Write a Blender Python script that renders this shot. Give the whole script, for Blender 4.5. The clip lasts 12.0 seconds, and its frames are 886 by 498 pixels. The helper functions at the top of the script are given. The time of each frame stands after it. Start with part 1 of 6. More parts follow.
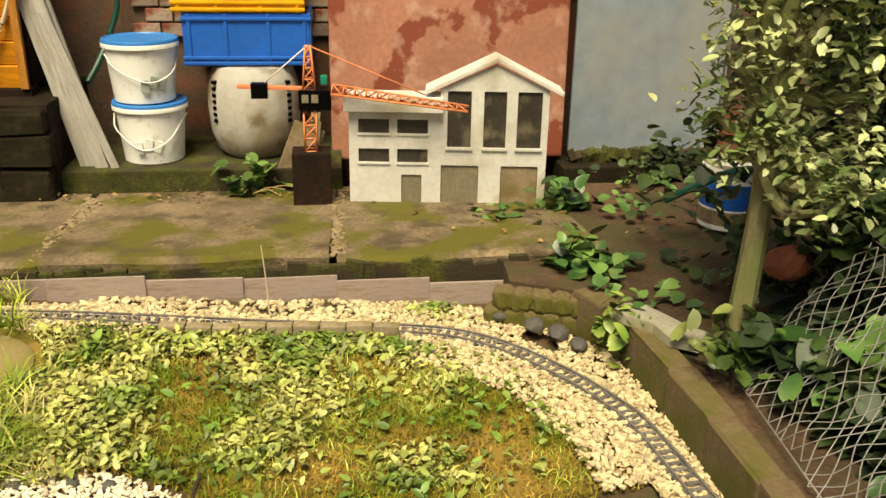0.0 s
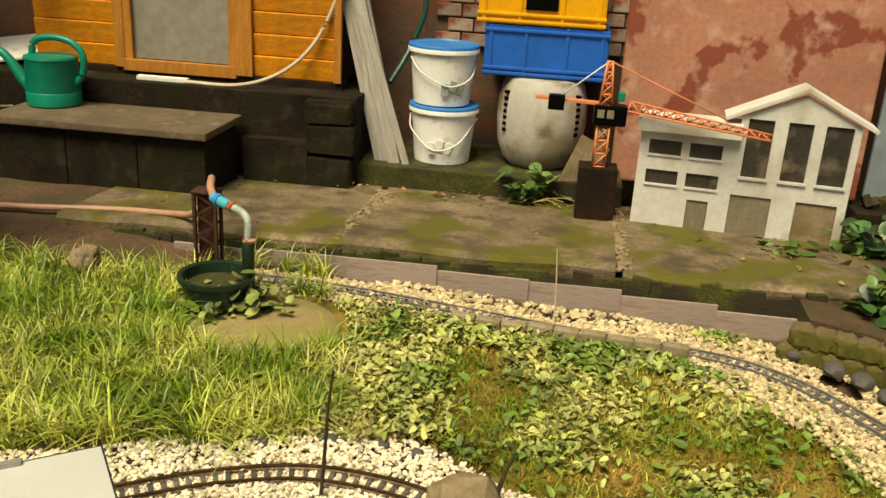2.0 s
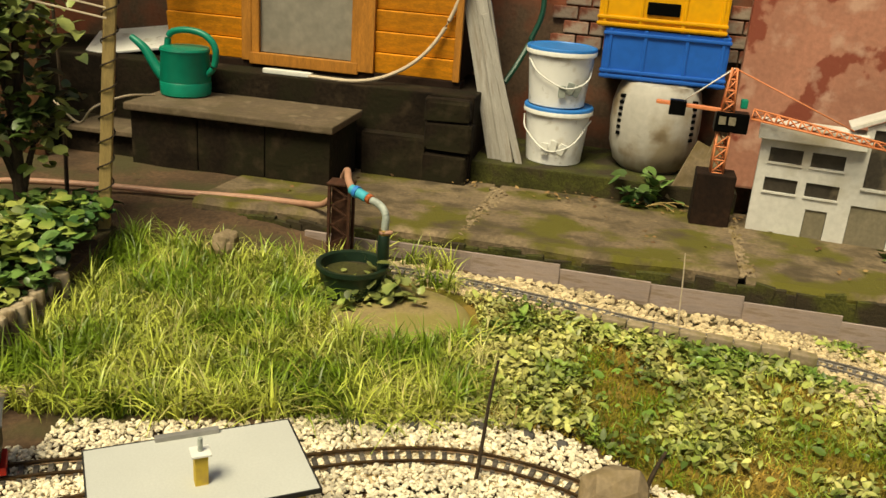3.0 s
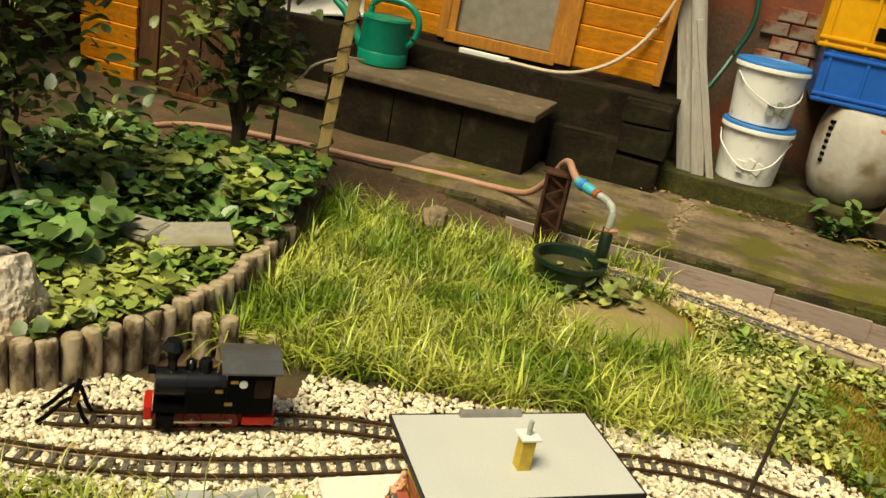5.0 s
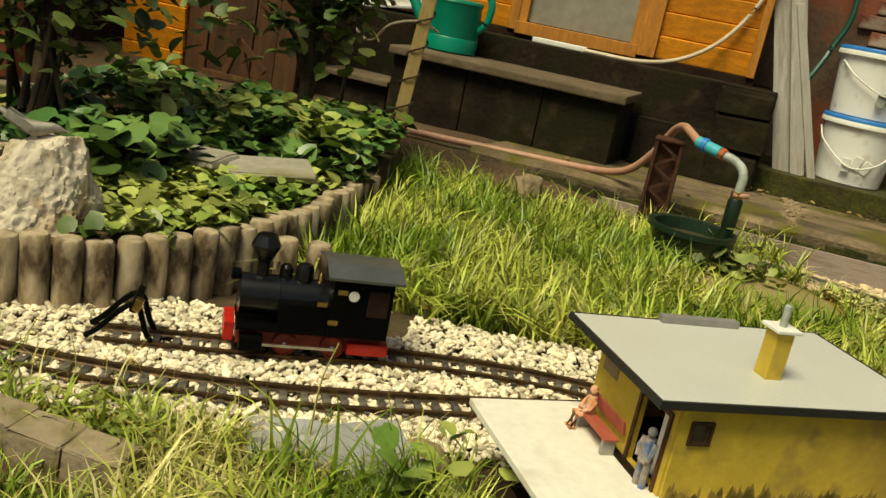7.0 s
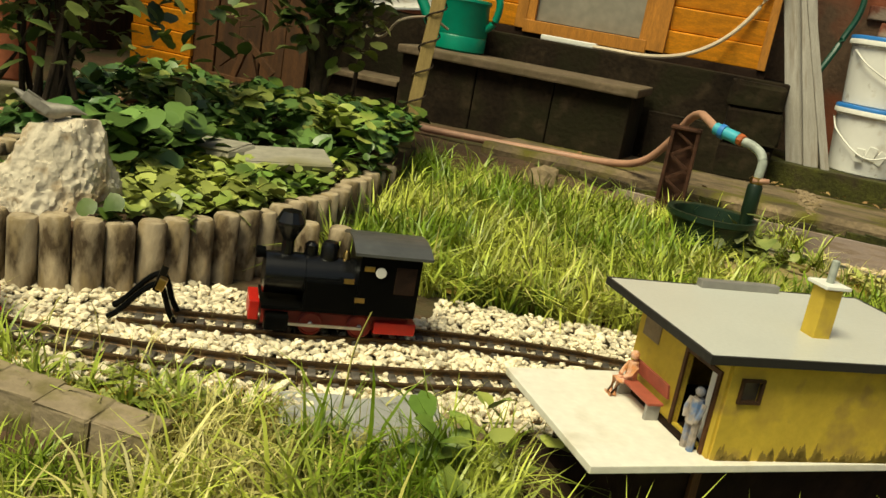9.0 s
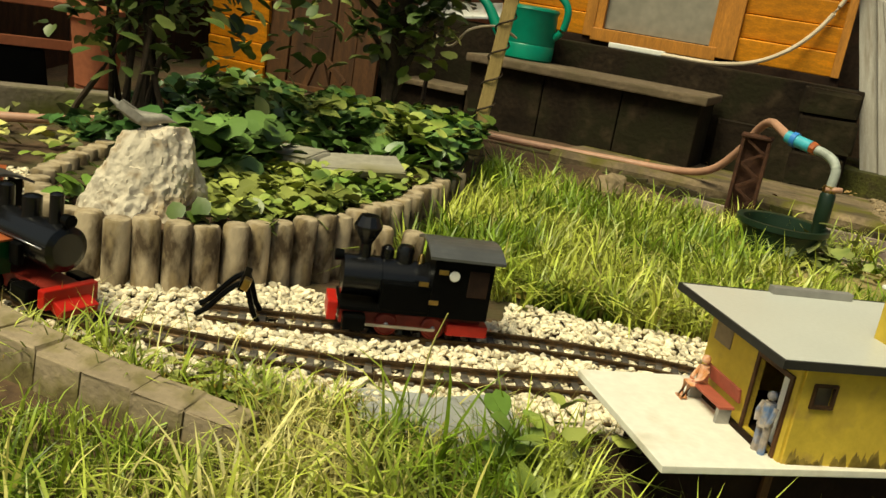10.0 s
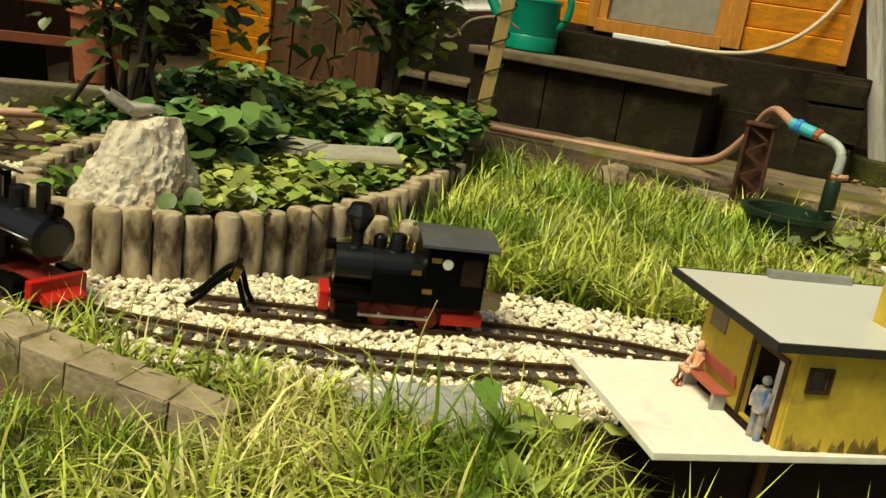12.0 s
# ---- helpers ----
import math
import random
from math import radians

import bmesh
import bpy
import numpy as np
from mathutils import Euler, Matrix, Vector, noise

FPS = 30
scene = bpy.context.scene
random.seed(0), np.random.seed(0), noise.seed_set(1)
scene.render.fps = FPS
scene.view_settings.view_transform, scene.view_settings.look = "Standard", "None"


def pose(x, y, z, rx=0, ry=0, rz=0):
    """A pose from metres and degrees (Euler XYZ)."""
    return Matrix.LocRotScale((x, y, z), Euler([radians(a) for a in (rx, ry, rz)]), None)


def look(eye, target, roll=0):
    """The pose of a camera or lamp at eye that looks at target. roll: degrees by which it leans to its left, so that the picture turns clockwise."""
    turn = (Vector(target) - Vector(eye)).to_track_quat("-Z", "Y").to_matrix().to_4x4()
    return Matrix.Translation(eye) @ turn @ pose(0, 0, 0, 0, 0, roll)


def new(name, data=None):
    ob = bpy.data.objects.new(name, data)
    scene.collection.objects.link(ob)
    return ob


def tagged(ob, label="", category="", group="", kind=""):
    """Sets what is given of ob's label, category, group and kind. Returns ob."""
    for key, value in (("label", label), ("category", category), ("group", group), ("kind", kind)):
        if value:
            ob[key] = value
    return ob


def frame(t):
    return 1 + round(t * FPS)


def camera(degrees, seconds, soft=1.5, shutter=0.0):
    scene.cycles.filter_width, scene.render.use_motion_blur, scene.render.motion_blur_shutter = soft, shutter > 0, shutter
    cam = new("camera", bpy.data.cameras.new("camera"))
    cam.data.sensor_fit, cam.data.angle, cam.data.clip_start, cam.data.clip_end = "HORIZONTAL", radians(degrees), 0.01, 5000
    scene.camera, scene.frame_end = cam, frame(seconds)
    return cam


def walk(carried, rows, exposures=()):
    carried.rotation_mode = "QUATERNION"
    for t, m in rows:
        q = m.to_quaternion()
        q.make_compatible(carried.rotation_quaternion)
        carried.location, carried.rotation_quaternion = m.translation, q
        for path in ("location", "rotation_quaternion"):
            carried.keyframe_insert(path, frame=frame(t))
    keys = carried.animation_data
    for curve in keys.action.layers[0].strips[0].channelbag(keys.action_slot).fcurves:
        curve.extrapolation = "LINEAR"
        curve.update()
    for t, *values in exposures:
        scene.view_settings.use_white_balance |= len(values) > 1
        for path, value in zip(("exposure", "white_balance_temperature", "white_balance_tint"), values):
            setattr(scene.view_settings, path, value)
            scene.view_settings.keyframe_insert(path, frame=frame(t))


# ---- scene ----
cam = camera(53.4, 12.0)
PATH = [
    (0, (0.288, -0.061, 1.133), (0.964, 1.672, 0.399), 1.1),
    (0.5, (0.307, -0.051, 1.083), (0.839, 1.743, 0.379), 1.1),
    (1, (0.248, -0.095, 1.099), (0.641, 1.734, 0.392), 1.6),
    (1.5, (0.142, -0.046, 1.07), (0.436, 1.805, 0.373), 2.3),
    (2, (0.035, -0.027, 1.057), (0.262, 1.84, 0.375), 3.3),
    (2.5, (-0.082, -0.037, 1.054), (0.07, 1.837, 0.373), 3.9),
    (3, (-0.176, -0.081, 1.065), (-0.086, 1.792, 0.37), 4.3),
    (3.5, (-0.295, -0.12, 1.082), (-0.264, 1.742, 0.353), 5.2),
    (5.5, (-0.712, 0.035, 0.872), (-0.776, 1.906, 0.167), 11.4),
    (6, (-0.774, 0.104, 0.762), (-0.875, 1.978, 0.072), 10.1),
    (6.5, (-0.768, 0.175, 0.623), (-0.884, 2.068, -0.014), 12.9),
    (7, (-0.79, 0.199, 0.529), (-0.907, 2.116, -0.027), 11.3),
    (7.5, (-0.804, 0.215, 0.481), (-0.931, 2.134, -0.066), 10.7),
    (9.5, (-0.818, 0.192, 0.464), (-0.961, 2.115, -0.056), 9.7),
    (10, (-0.824, 0.169, 0.467), (-1.095, 2.073, -0.066), 9.6),
    (10.5, (-0.823, 0.174, 0.465), (-1.093, 2.077, -0.069), 9.6),
    (11, (-0.821, 0.177, 0.462), (-1.092, 2.079, -0.074), 9.0),
    (11.5, (-0.812, 0.186, 0.456), (-1.093, 2.085, -0.081), 8.8),
    (12, (-0.800, 0.188, 0.454), (-1.093, 2.082, -0.088), 8.9),
]
walk(cam, [(t, look(eye, target, roll)) for t, eye, target, roll in PATH], [(0, 0.74, 7800, 2), (2.0, 0.44, 7800, 0), (3.5, 0.34, 7800, 0), (6.0, 0.42, 7700, -3), (6.5, 0.18, 7600, -4), (7.5, 0.2, 7600, -5), (9.5, 0.3, 7600, -6), (12, 0.38, 7600, -7)])

# ---- light ----
world = bpy.data.worlds.new("sky")
scene.world = world
world.use_nodes = True
wn = world.node_tree.nodes
sky = wn.new("ShaderNodeTexSky")
sky.sky_type, sky.sun_disc = "NISHITA", False
sky.sun_elevation, sky.sun_rotation = radians(60), radians(215)
sky.air_density, sky.dust_density = 1.0, 4.0
world.node_tree.links.new(sky.outputs[0], wn["Background"].inputs[0])
wn["Background"].inputs[1].default_value = 0.062
sun = new("sun", bpy.data.lights.new("sun", "SUN"))
sun.data.energy, sun.data.angle, sun.data.color = 3.4, radians(26), (1.0, 0.93, 0.76)
sun.matrix_world = look((-1.45, -2.07, 4.4), (0, 0, 0))


# ---- materials ----
def mat(name, col, rough=0.8, var=0.25, scale=6.0, fine=60.0, bump=0.3, metal=0.0, dirt=None, dirt_at=0.55, dirt_scale=5.0, island=0.0, per_object=0.0, spec=0.4, stretch=None, stain=None, stain_at=0.56, stain_scale=11.0, dirt_soft=0.07):
    """Base colour with two scales of noise, an optional second colour in patches, and fine relief."""
    m = bpy.data.materials.new(name)
    m.use_nodes = True
    nt = m.node_tree
    n, ln = nt.nodes, nt.links
    b = n["Principled BSDF"]
    b.inputs["Roughness"].default_value, b.inputs["Metallic"].default_value = rough, metal
    b.inputs["Specular IOR Level"].default_value = spec
    co = n.new("ShaderNodeTexCoord")
    src = co.outputs["Object"]
    if stretch:
        mp = n.new("ShaderNodeMapping")
        mp.inputs["Scale"].default_value = stretch
        ln.new(src, mp.inputs[0])
        src = mp.outputs[0]

    def noise_tex(sc, detail=4.0):
        t = n.new("ShaderNodeTexNoise")
        t.inputs["Scale"].default_value, t.inputs["Detail"].default_value = sc, detail
        ln.new(src, t.inputs["Vector"])
        return t.outputs["Fac"]

    def mix(fac, a, c2):
        x = n.new("ShaderNodeMix")
        x.data_type = "RGBA"
        ln.new(fac, x.inputs[0])
        for sock, v in ((x.inputs[6], a), (x.inputs[7], c2)):
            if isinstance(v, tuple):
                sock.default_value = (*v[:3], 1)
            else:
                ln.new(v, sock)
        return x.outputs[2]

    def ramp(fac, lo, hi):
        r = n.new("ShaderNodeMapRange")
        r.inputs["From Min"].default_value, r.inputs["From Max"].default_value = lo, hi
        ln.new(fac, r.inputs["Value"])
        return r.outputs[0]

    dark = tuple(c * (1 - var) for c in col)
    light = tuple(min(1, c * (1 + var)) for c in col)
    big = ramp(noise_tex(scale), 0.3, 0.7)
    out = mix(big, dark, light)
    fin = noise_tex(fine, 3.0)
    out = mix(ramp(fin, 0.25, 0.8), mix(big, tuple(c * (1 - var) for c in dark), dark), out)
    if dirt:
        out = mix(ramp(noise_tex(dirt_scale, 6.0), dirt_at - dirt_soft, dirt_at + dirt_soft), out, dirt)
    if stain:
        out = mix(ramp(noise_tex(stain_scale, 9.0), stain_at - 0.05, stain_at + 0.1), out, stain)
    if island or per_object:
        if island:
            g = n.new("ShaderNodeNewGeometry").outputs["Random Per Island"]
        else:
            g = n.new("ShaderNodeObjectInfo").outputs["Random"]
        h = n.new("ShaderNodeHueSaturation")
        v = n.new("ShaderNodeMapRange")
        a = island or per_object
        v.inputs["To Min"].default_value, v.inputs["To Max"].default_value = 1 - a, 1 + a
        ln.new(g, v.inputs["Value"])
        ln.new(v.outputs[0], h.inputs["Value"])
        ln.new(out, h.inputs["Color"])
        out = h.outputs[0]
    ln.new(out, b.inputs["Base Color"])
    if bump:
        bp = n.new("ShaderNodeBump")
        bp.inputs["Strength"].default_value, bp.inputs["Distance"].default_value = bump, 0.004
        ln.new(fin, bp.inputs["Height"])
        ln.new(bp.outputs[0], b.inputs["Normal"])
    return m


def leaf_mat(name, col, col2, rough=0.5, var=0.35):
    m = mat(name, col, rough, 0.2, 9.0, 90.0, 0.1, dirt=col2, dirt_at=0.5, dirt_scale=4.0, island=var)
    b = m.node_tree.nodes["Principled BSDF"]
    b.inputs["Subsurface Weight"].default_value = 0.0
    return m


M = {
    "soil": mat("soil", (0.115, 0.066, 0.034), 0.95, 0.45, 7, 70, 1.0, dirt=(0.06, 0.05, 0.018), dirt_at=0.54),
    "concrete": mat("concrete", (0.26, 0.21, 0.15), 0.9, 0.3, 4, 80, 0.5, dirt=(0.10, 0.10, 0.02), dirt_at=0.5, dirt_scale=3.2),
    "slab": mat("slab", (0.235, 0.168, 0.098), 0.92, 0.4, 6, 70, 1.4, dirt=(0.10, 0.088, 0.010), dirt_at=0.525, dirt_scale=4.6, stain=(0.07, 0.05, 0.026), stain_at=0.56, stain_scale=8, dirt_soft=0.05),
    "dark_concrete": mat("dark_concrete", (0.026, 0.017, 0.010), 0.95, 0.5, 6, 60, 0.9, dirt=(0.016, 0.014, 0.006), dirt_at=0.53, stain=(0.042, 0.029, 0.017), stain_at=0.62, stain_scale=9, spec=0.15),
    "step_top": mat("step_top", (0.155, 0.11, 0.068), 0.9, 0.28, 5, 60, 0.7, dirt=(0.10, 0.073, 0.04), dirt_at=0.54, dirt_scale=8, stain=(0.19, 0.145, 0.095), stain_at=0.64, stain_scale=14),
    "moss": mat("moss", (0.075, 0.075, 0.012), 1.0, 0.5, 12, 110, 1.0, dirt=(0.035, 0.025, 0.012), dirt_at=0.52, dirt_scale=7),
    "plaster": mat("plaster", (0.13, 0.08, 0.05), 0.95, 0.35, 5, 60, 0.7, dirt=(0.20, 0.06, 0.03), dirt_at=0.55, dirt_scale=3),
    "pink": mat("pink", (0.46, 0.20, 0.13), 0.8, 0.2, 3, 45, 0.4, dirt=(0.23, 0.055, 0.03), dirt_at=0.565, dirt_scale=3.6, stain=(0.52, 0.30, 0.215), stain_at=0.6, stain_scale=9, dirt_soft=0.012),
    "metal_sheet": mat("metal_sheet", (0.31, 0.36, 0.41), 0.42, 0.2, 1.6, 14, 0.12, metal=0.15, dirt=(0.34, 0.31, 0.26), dirt_at=0.56, dirt_scale=1.8, dirt_soft=0.12),
    "orange_wood": mat("orange_wood", (0.70, 0.26, 0.014), 0.5, 0.28, 5, 40, 0.3, per_object=0.14, stretch=(1.5, 12, 12)),
    "orange_trim": mat("orange_trim", (0.50, 0.20, 0.03), 0.55, 0.25, 5, 40, 0.25, stretch=(8, 8, 1.5)),
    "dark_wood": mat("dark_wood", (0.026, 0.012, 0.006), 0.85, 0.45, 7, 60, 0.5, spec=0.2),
    "grey_wood": mat("grey_wood", (0.42, 0.385, 0.34), 0.9, 0.2, 5, 60, 0.4, stretch=(14, 14, 1.5), per_object=0.1, stain=(0.26, 0.22, 0.18), stain_at=0.6, stain_scale=4),
    "slat": mat("slat", (0.37, 0.285, 0.25), 0.9, 0.2, 6, 90, 0.3, stretch=(2, 12, 12), per_object=0.12, dirt=(0.24, 0.175, 0.13), dirt_at=0.58, dirt_scale=6),
    "pole_wood": mat("pole_wood", (0.42, 0.29, 0.11), 0.8, 0.25, 8, 60, 0.4, stretch=(10, 10, 1.5)),
    "glass_dull": mat("glass_dull", (0.30, 0.27, 0.22), 0.25, 0.2, 3, 25, 0.05),
    "white_plastic": mat("white_plastic", (0.86, 0.84, 0.80), 0.4, 0.03, 5, 40, 0.08, dirt=(0.52, 0.45, 0.35), dirt_at=0.64, dirt_scale=9, stain=(0.33, 0.28, 0.21), stain_at=0.68, stain_scale=22),
    "drum_white": mat("drum_white", (0.55, 0.51, 0.45), 0.55, 0.15, 4, 40, 0.15, dirt=(0.30, 0.24, 0.16), dirt_at=0.5, dirt_scale=4, stain=(0.17, 0.12, 0.07), stain_at=0.6, stain_scale=9),
    "blue_plastic": mat("blue_plastic", (0.012, 0.12, 0.52), 0.35, 0.12, 5, 30, 0.05),
    "lid_blue": mat("lid_blue", (0.03, 0.21, 0.60), 0.4, 0.12, 5, 30, 0.05),
    "yellow_plastic": mat("yellow_plastic", (0.80, 0.38, 0.01), 0.4, 0.12, 5, 30, 0.05),
    "green_plastic": mat("green_plastic", (0.0, 0.22, 0.135), 0.35, 0.14, 5, 30, 0.08),
    "dark_green": mat("dark_green", (0.012, 0.03, 0.016), 0.4, 0.25, 8, 60, 0.15),
    "house_white": mat("house_white", (0.66, 0.63, 0.58), 0.8, 0.12, 5, 60, 0.2, dirt=(0.42, 0.37, 0.28), dirt_at=0.57, dirt_scale=4),
    "pane_dark": mat("pane_dark", (0.055, 0.045, 0.035), 0.35, 0.3, 12, 60, 0.1, dirt=(0.16, 0.13, 0.09), dirt_at=0.6, dirt_scale=9),
    "pane_dull": mat("pane_dull", (0.25, 0.21, 0.14), 0.6, 0.25, 9, 60, 0.1),
    "crane_orange": mat("crane_orange", (0.72, 0.24, 0.10), 0.45, 0.1, 20, 90, 0.05),
    "black": mat("black", (0.003, 0.003, 0.0028), 0.32, 0.25, 20, 90, 0.06, spec=0.05),
    "black_gloss": mat("black_gloss", (0.005, 0.005, 0.0055), 0.24, 0.2, 20, 90, 0.04, spec=0.42),
    # black roofs; the grey in the base paints part of the sky's reflection
    "loco_roof": mat("loco_roof", (0.085, 0.085, 0.083), 0.28, 0.25, 20, 90, 0.05, spec=0.7),
    "loco_green": mat("loco_green", (0.004, 0.055, 0.014), 0.3, 0.15, 20, 90, 0.04),
    "loco_red": mat("loco_red", (0.46, 0.012, 0.008), 0.4, 0.15, 20, 90, 0.04),
    "loco_red_dull": mat("loco_red_dull", (0.22, 0.02, 0.012), 0.5, 0.25, 20, 90, 0.06),
    "line_red": mat("line_red", (0.40, 0.10, 0.03), 0.45, 0.15, 20, 90, 0.0),
    "brass": mat("brass", (0.55, 0.36, 0.12), 0.3, 0.15, 20, 60, 0.05, metal=1.0),
    "steel": mat("steel", (0.5, 0.5, 0.5), 0.3, 0.15, 20, 60, 0.05, metal=1.0),
    "white": mat("white", (0.78, 0.76, 0.70), 0.5, 0.08, 20, 60, 0.05),
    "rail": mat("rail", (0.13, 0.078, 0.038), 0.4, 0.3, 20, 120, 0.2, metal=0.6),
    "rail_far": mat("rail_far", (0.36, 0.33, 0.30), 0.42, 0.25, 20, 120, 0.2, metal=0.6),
    "sleeper": mat("sleeper", (0.125, 0.105, 0.085), 0.75, 0.35, 30, 150, 0.3, per_object=0.4),
    "ballast": mat("ballast", (0.84, 0.73, 0.53), 0.85, 0.15, 20, 150, 0.4, island=0.38),
    "ballast_far": mat("ballast_far", (0.60, 0.47, 0.28), 0.85, 0.15, 20, 150, 0.4, island=0.4),
    "dark_stone": mat("dark_stone", (0.10, 0.09, 0.08), 0.7, 0.25, 15, 80, 0.4, per_object=0.25),
    # grey slate, base lightened to include its sky-lit gloss
    "slate": mat("slate", (0.40, 0.395, 0.38), 0.45, 0.2, 9, 60, 0.4, per_object=0.12, stain=(0.22, 0.20, 0.17), stain_at=0.58, stain_scale=14),
    "limestone": mat("limestone", (0.70, 0.61, 0.48), 0.9, 0.2, 12, 60, 1.2, dirt=(0.40, 0.29, 0.17), dirt_at=0.57, dirt_scale=13, stain=(0.24, 0.16, 0.085), stain_at=0.63, stain_scale=26),
    "palisade": mat("palisade", (0.52, 0.41, 0.27), 0.92, 0.2, 20, 120, 0.6, dirt=(0.065, 0.042, 0.021), dirt_at=0.475, dirt_scale=20, per_object=0.14, stretch=(1, 1, 0.5), stain=(0.26, 0.19, 0.10), stain_at=0.56, stain_scale=34),
    "kerb": mat("kerb", (0.30, 0.22, 0.13), 0.92, 0.25, 12, 90, 0.5, dirt=(0.17, 0.12, 0.05), dirt_at=0.55, dirt_scale=9),
    "kerb_moss": mat("kerb_moss", (0.19, 0.13, 0.068), 0.95, 0.35, 6, 80, 0.7, dirt=(0.085, 0.078, 0.012), dirt_at=0.5, dirt_scale=5),
    "millstone": mat("millstone", (0.36, 0.27, 0.12), 0.9, 0.25, 7, 90, 0.6, dirt=(0.24, 0.20, 0.06), dirt_at=0.52, dirt_scale=7),
    "flat_stone": mat("flat_stone", (0.36, 0.33, 0.26), 0.85, 0.2, 9, 80, 0.4, dirt=(0.2, 0.18, 0.09), dirt_at=0.58),
    "st_yellow": mat("st_yellow", (0.66, 0.46, 0.06), 0.8, 0.15, 9, 90, 0.2, dirt=(0.42, 0.28, 0.05), dirt_at=0.6, dirt_scale=9, stain=(0.36, 0.24, 0.06), stain_at=0.6, stain_scale=26),
    "st_grime": mat("st_grime", (0.34, 0.235, 0.045), 0.9, 0.3, 20, 90, 0.3),
    # grey sheet with some of the reflected sky brightness painted into its base
    "st_roof": mat("st_roof", (0.55, 0.55, 0.51), 0.28, 0.06, 6, 200, 0.12),
    "st_roof_edge": mat("st_roof_edge", (0.022, 0.02, 0.018), 0.6, 0.2, 9, 90, 0.1),
    "platform": mat("platform", (0.80, 0.75, 0.66), 0.45, 0.1, 8, 90, 0.15, dirt=(0.48, 0.41, 0.30), dirt_at=0.6, dirt_scale=8),
    "bench_red": mat("bench_red", (0.40, 0.10, 0.06), 0.6, 0.2, 20, 90, 0.1),
    "fig_orange": mat("fig_orange", (0.70, 0.30, 0.12), 0.6, 0.3, 60, 120, 0.1, dirt=(0.7, 0.42, 0.3), dirt_at=0.5, dirt_scale=70),
    "fig_grey": mat("fig_grey", (0.42, 0.35, 0.30), 0.6, 0.3, 60, 120, 0.1, dirt=(0.10, 0.17, 0.32), dirt_at=0.52, dirt_scale=40),
    "rust": mat("rust", (0.09, 0.035, 0.018), 0.75, 0.4, 15, 90, 0.4, metal=0.3),
    "hose_pink": mat("hose_pink", (0.50, 0.27, 0.18), 0.5, 0.15, 9, 60, 0.05),
    "hose_white": mat("hose_white", (0.62, 0.50, 0.36), 0.5, 0.15, 9, 60, 0.05),
    "hose_green": mat("hose_green", (0.01, 0.07, 0.045), 0.4, 0.15, 9, 60, 0.05),
    "turq": mat("turq", (0.06, 0.42, 0.52), 0.4, 0.15, 20, 60, 0.05),
    "pipe_grey": mat("pipe_grey", (0.42, 0.45, 0.40), 0.5, 0.25, 30, 90, 0.1),
    "terracotta": mat("terracotta", (0.42, 0.13, 0.06), 0.8, 0.2, 9, 60, 0.2),
    "bark": mat("bark", (0.26, 0.22, 0.11), 0.9, 0.35, 14, 80, 0.7, dirt=(0.13, 0.14, 0.045), dirt_at=0.5, dirt_scale=9, stretch=(1, 1, 0.4)),
    "bark_dark": mat("bark_dark", (0.055, 0.035, 0.02), 0.95, 0.35, 14, 80, 0.6),
    "wire": mat("wire", (0.42, 0.40, 0.37), 0.5, 0.2, 9, 60, 0.1, metal=0.5),
    "moss_tuft": leaf_mat("moss_tuft", (0.24, 0.19, 0.014), (0.34, 0.22, 0.04), 0.8, 0.5),
    "edge_block": mat("edge_block", (0.37, 0.285, 0.185), 0.92, 0.22, 14, 90, 0.6, dirt=(0.17, 0.14, 0.05), dirt_at=0.53, dirt_scale=14, per_object=0.1, stain=(0.09, 0.063, 0.03), stain_at=0.6, stain_scale=20),
    "grass": leaf_mat("grass", (0.17, 0.26, 0.02), (0.40, 0.43, 0.075), 0.42, 0.55),
    "grass_dry": leaf_mat("grass_dry", (0.40, 0.37, 0.09), (0.58, 0.52, 0.20), 0.5, 0.4),
    "weed": leaf_mat("weed", (0.15, 0.21, 0.032), (0.40, 0.38, 0.12), 0.5, 0.6),
    "moss_lawn": mat("moss_lawn", (0.17, 0.145, 0.010), 1.0, 0.5, 7, 120, 1.0, dirt=(0.23, 0.15, 0.03), dirt_at=0.5, dirt_scale=6),
    "ivy": leaf_mat("ivy", (0.05, 0.115, 0.03), (0.12, 0.20, 0.05), 0.34, 0.55),
    "strawberry": leaf_mat("strawberry", (0.13, 0.22, 0.035), (0.30, 0.33, 0.08), 0.4, 0.5),
    "euonymus": leaf_mat("euonymus", (0.10, 0.15, 0.04), (0.40, 0.42, 0.20), 0.35, 0.5),
    "rose_leaf": leaf_mat("rose_leaf", (0.065, 0.105, 0.024), (0.19, 0.21, 0.06), 0.42, 0.55),
    # near-black leaf colour; behind the fence it stands in for deep shade
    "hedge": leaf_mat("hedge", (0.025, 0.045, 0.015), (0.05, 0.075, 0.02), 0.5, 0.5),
    "brown_wood": mat("brown_wood", (0.10, 0.040, 0.012), 0.75, 0.45, 5, 50, 0.4, stretch=(8, 8, 1.2), per_object=0.25),
    "old_brick": mat("old_brick", (0.27, 0.085, 0.05), 0.9, 0.3, 14, 80, 0.8, dirt=(0.30, 0.23, 0.18), dirt_at=0.5, dirt_scale=12, per_object=0.3),
    "sleeper_far": mat("sleeper_far", (0.15, 0.135, 0.12), 0.7, 0.35, 30, 150, 0.3, per_object=0.3),
    "dry_leaf": leaf_mat("dry_leaf", (0.17, 0.085, 0.032), (0.26, 0.16, 0.06), 0.75, 0.4),
    "bird": mat("bird", (0.33, 0.30, 0.25), 0.5, 0.25, 30, 90, 0.2, metal=0.3),
}

ANG = 14
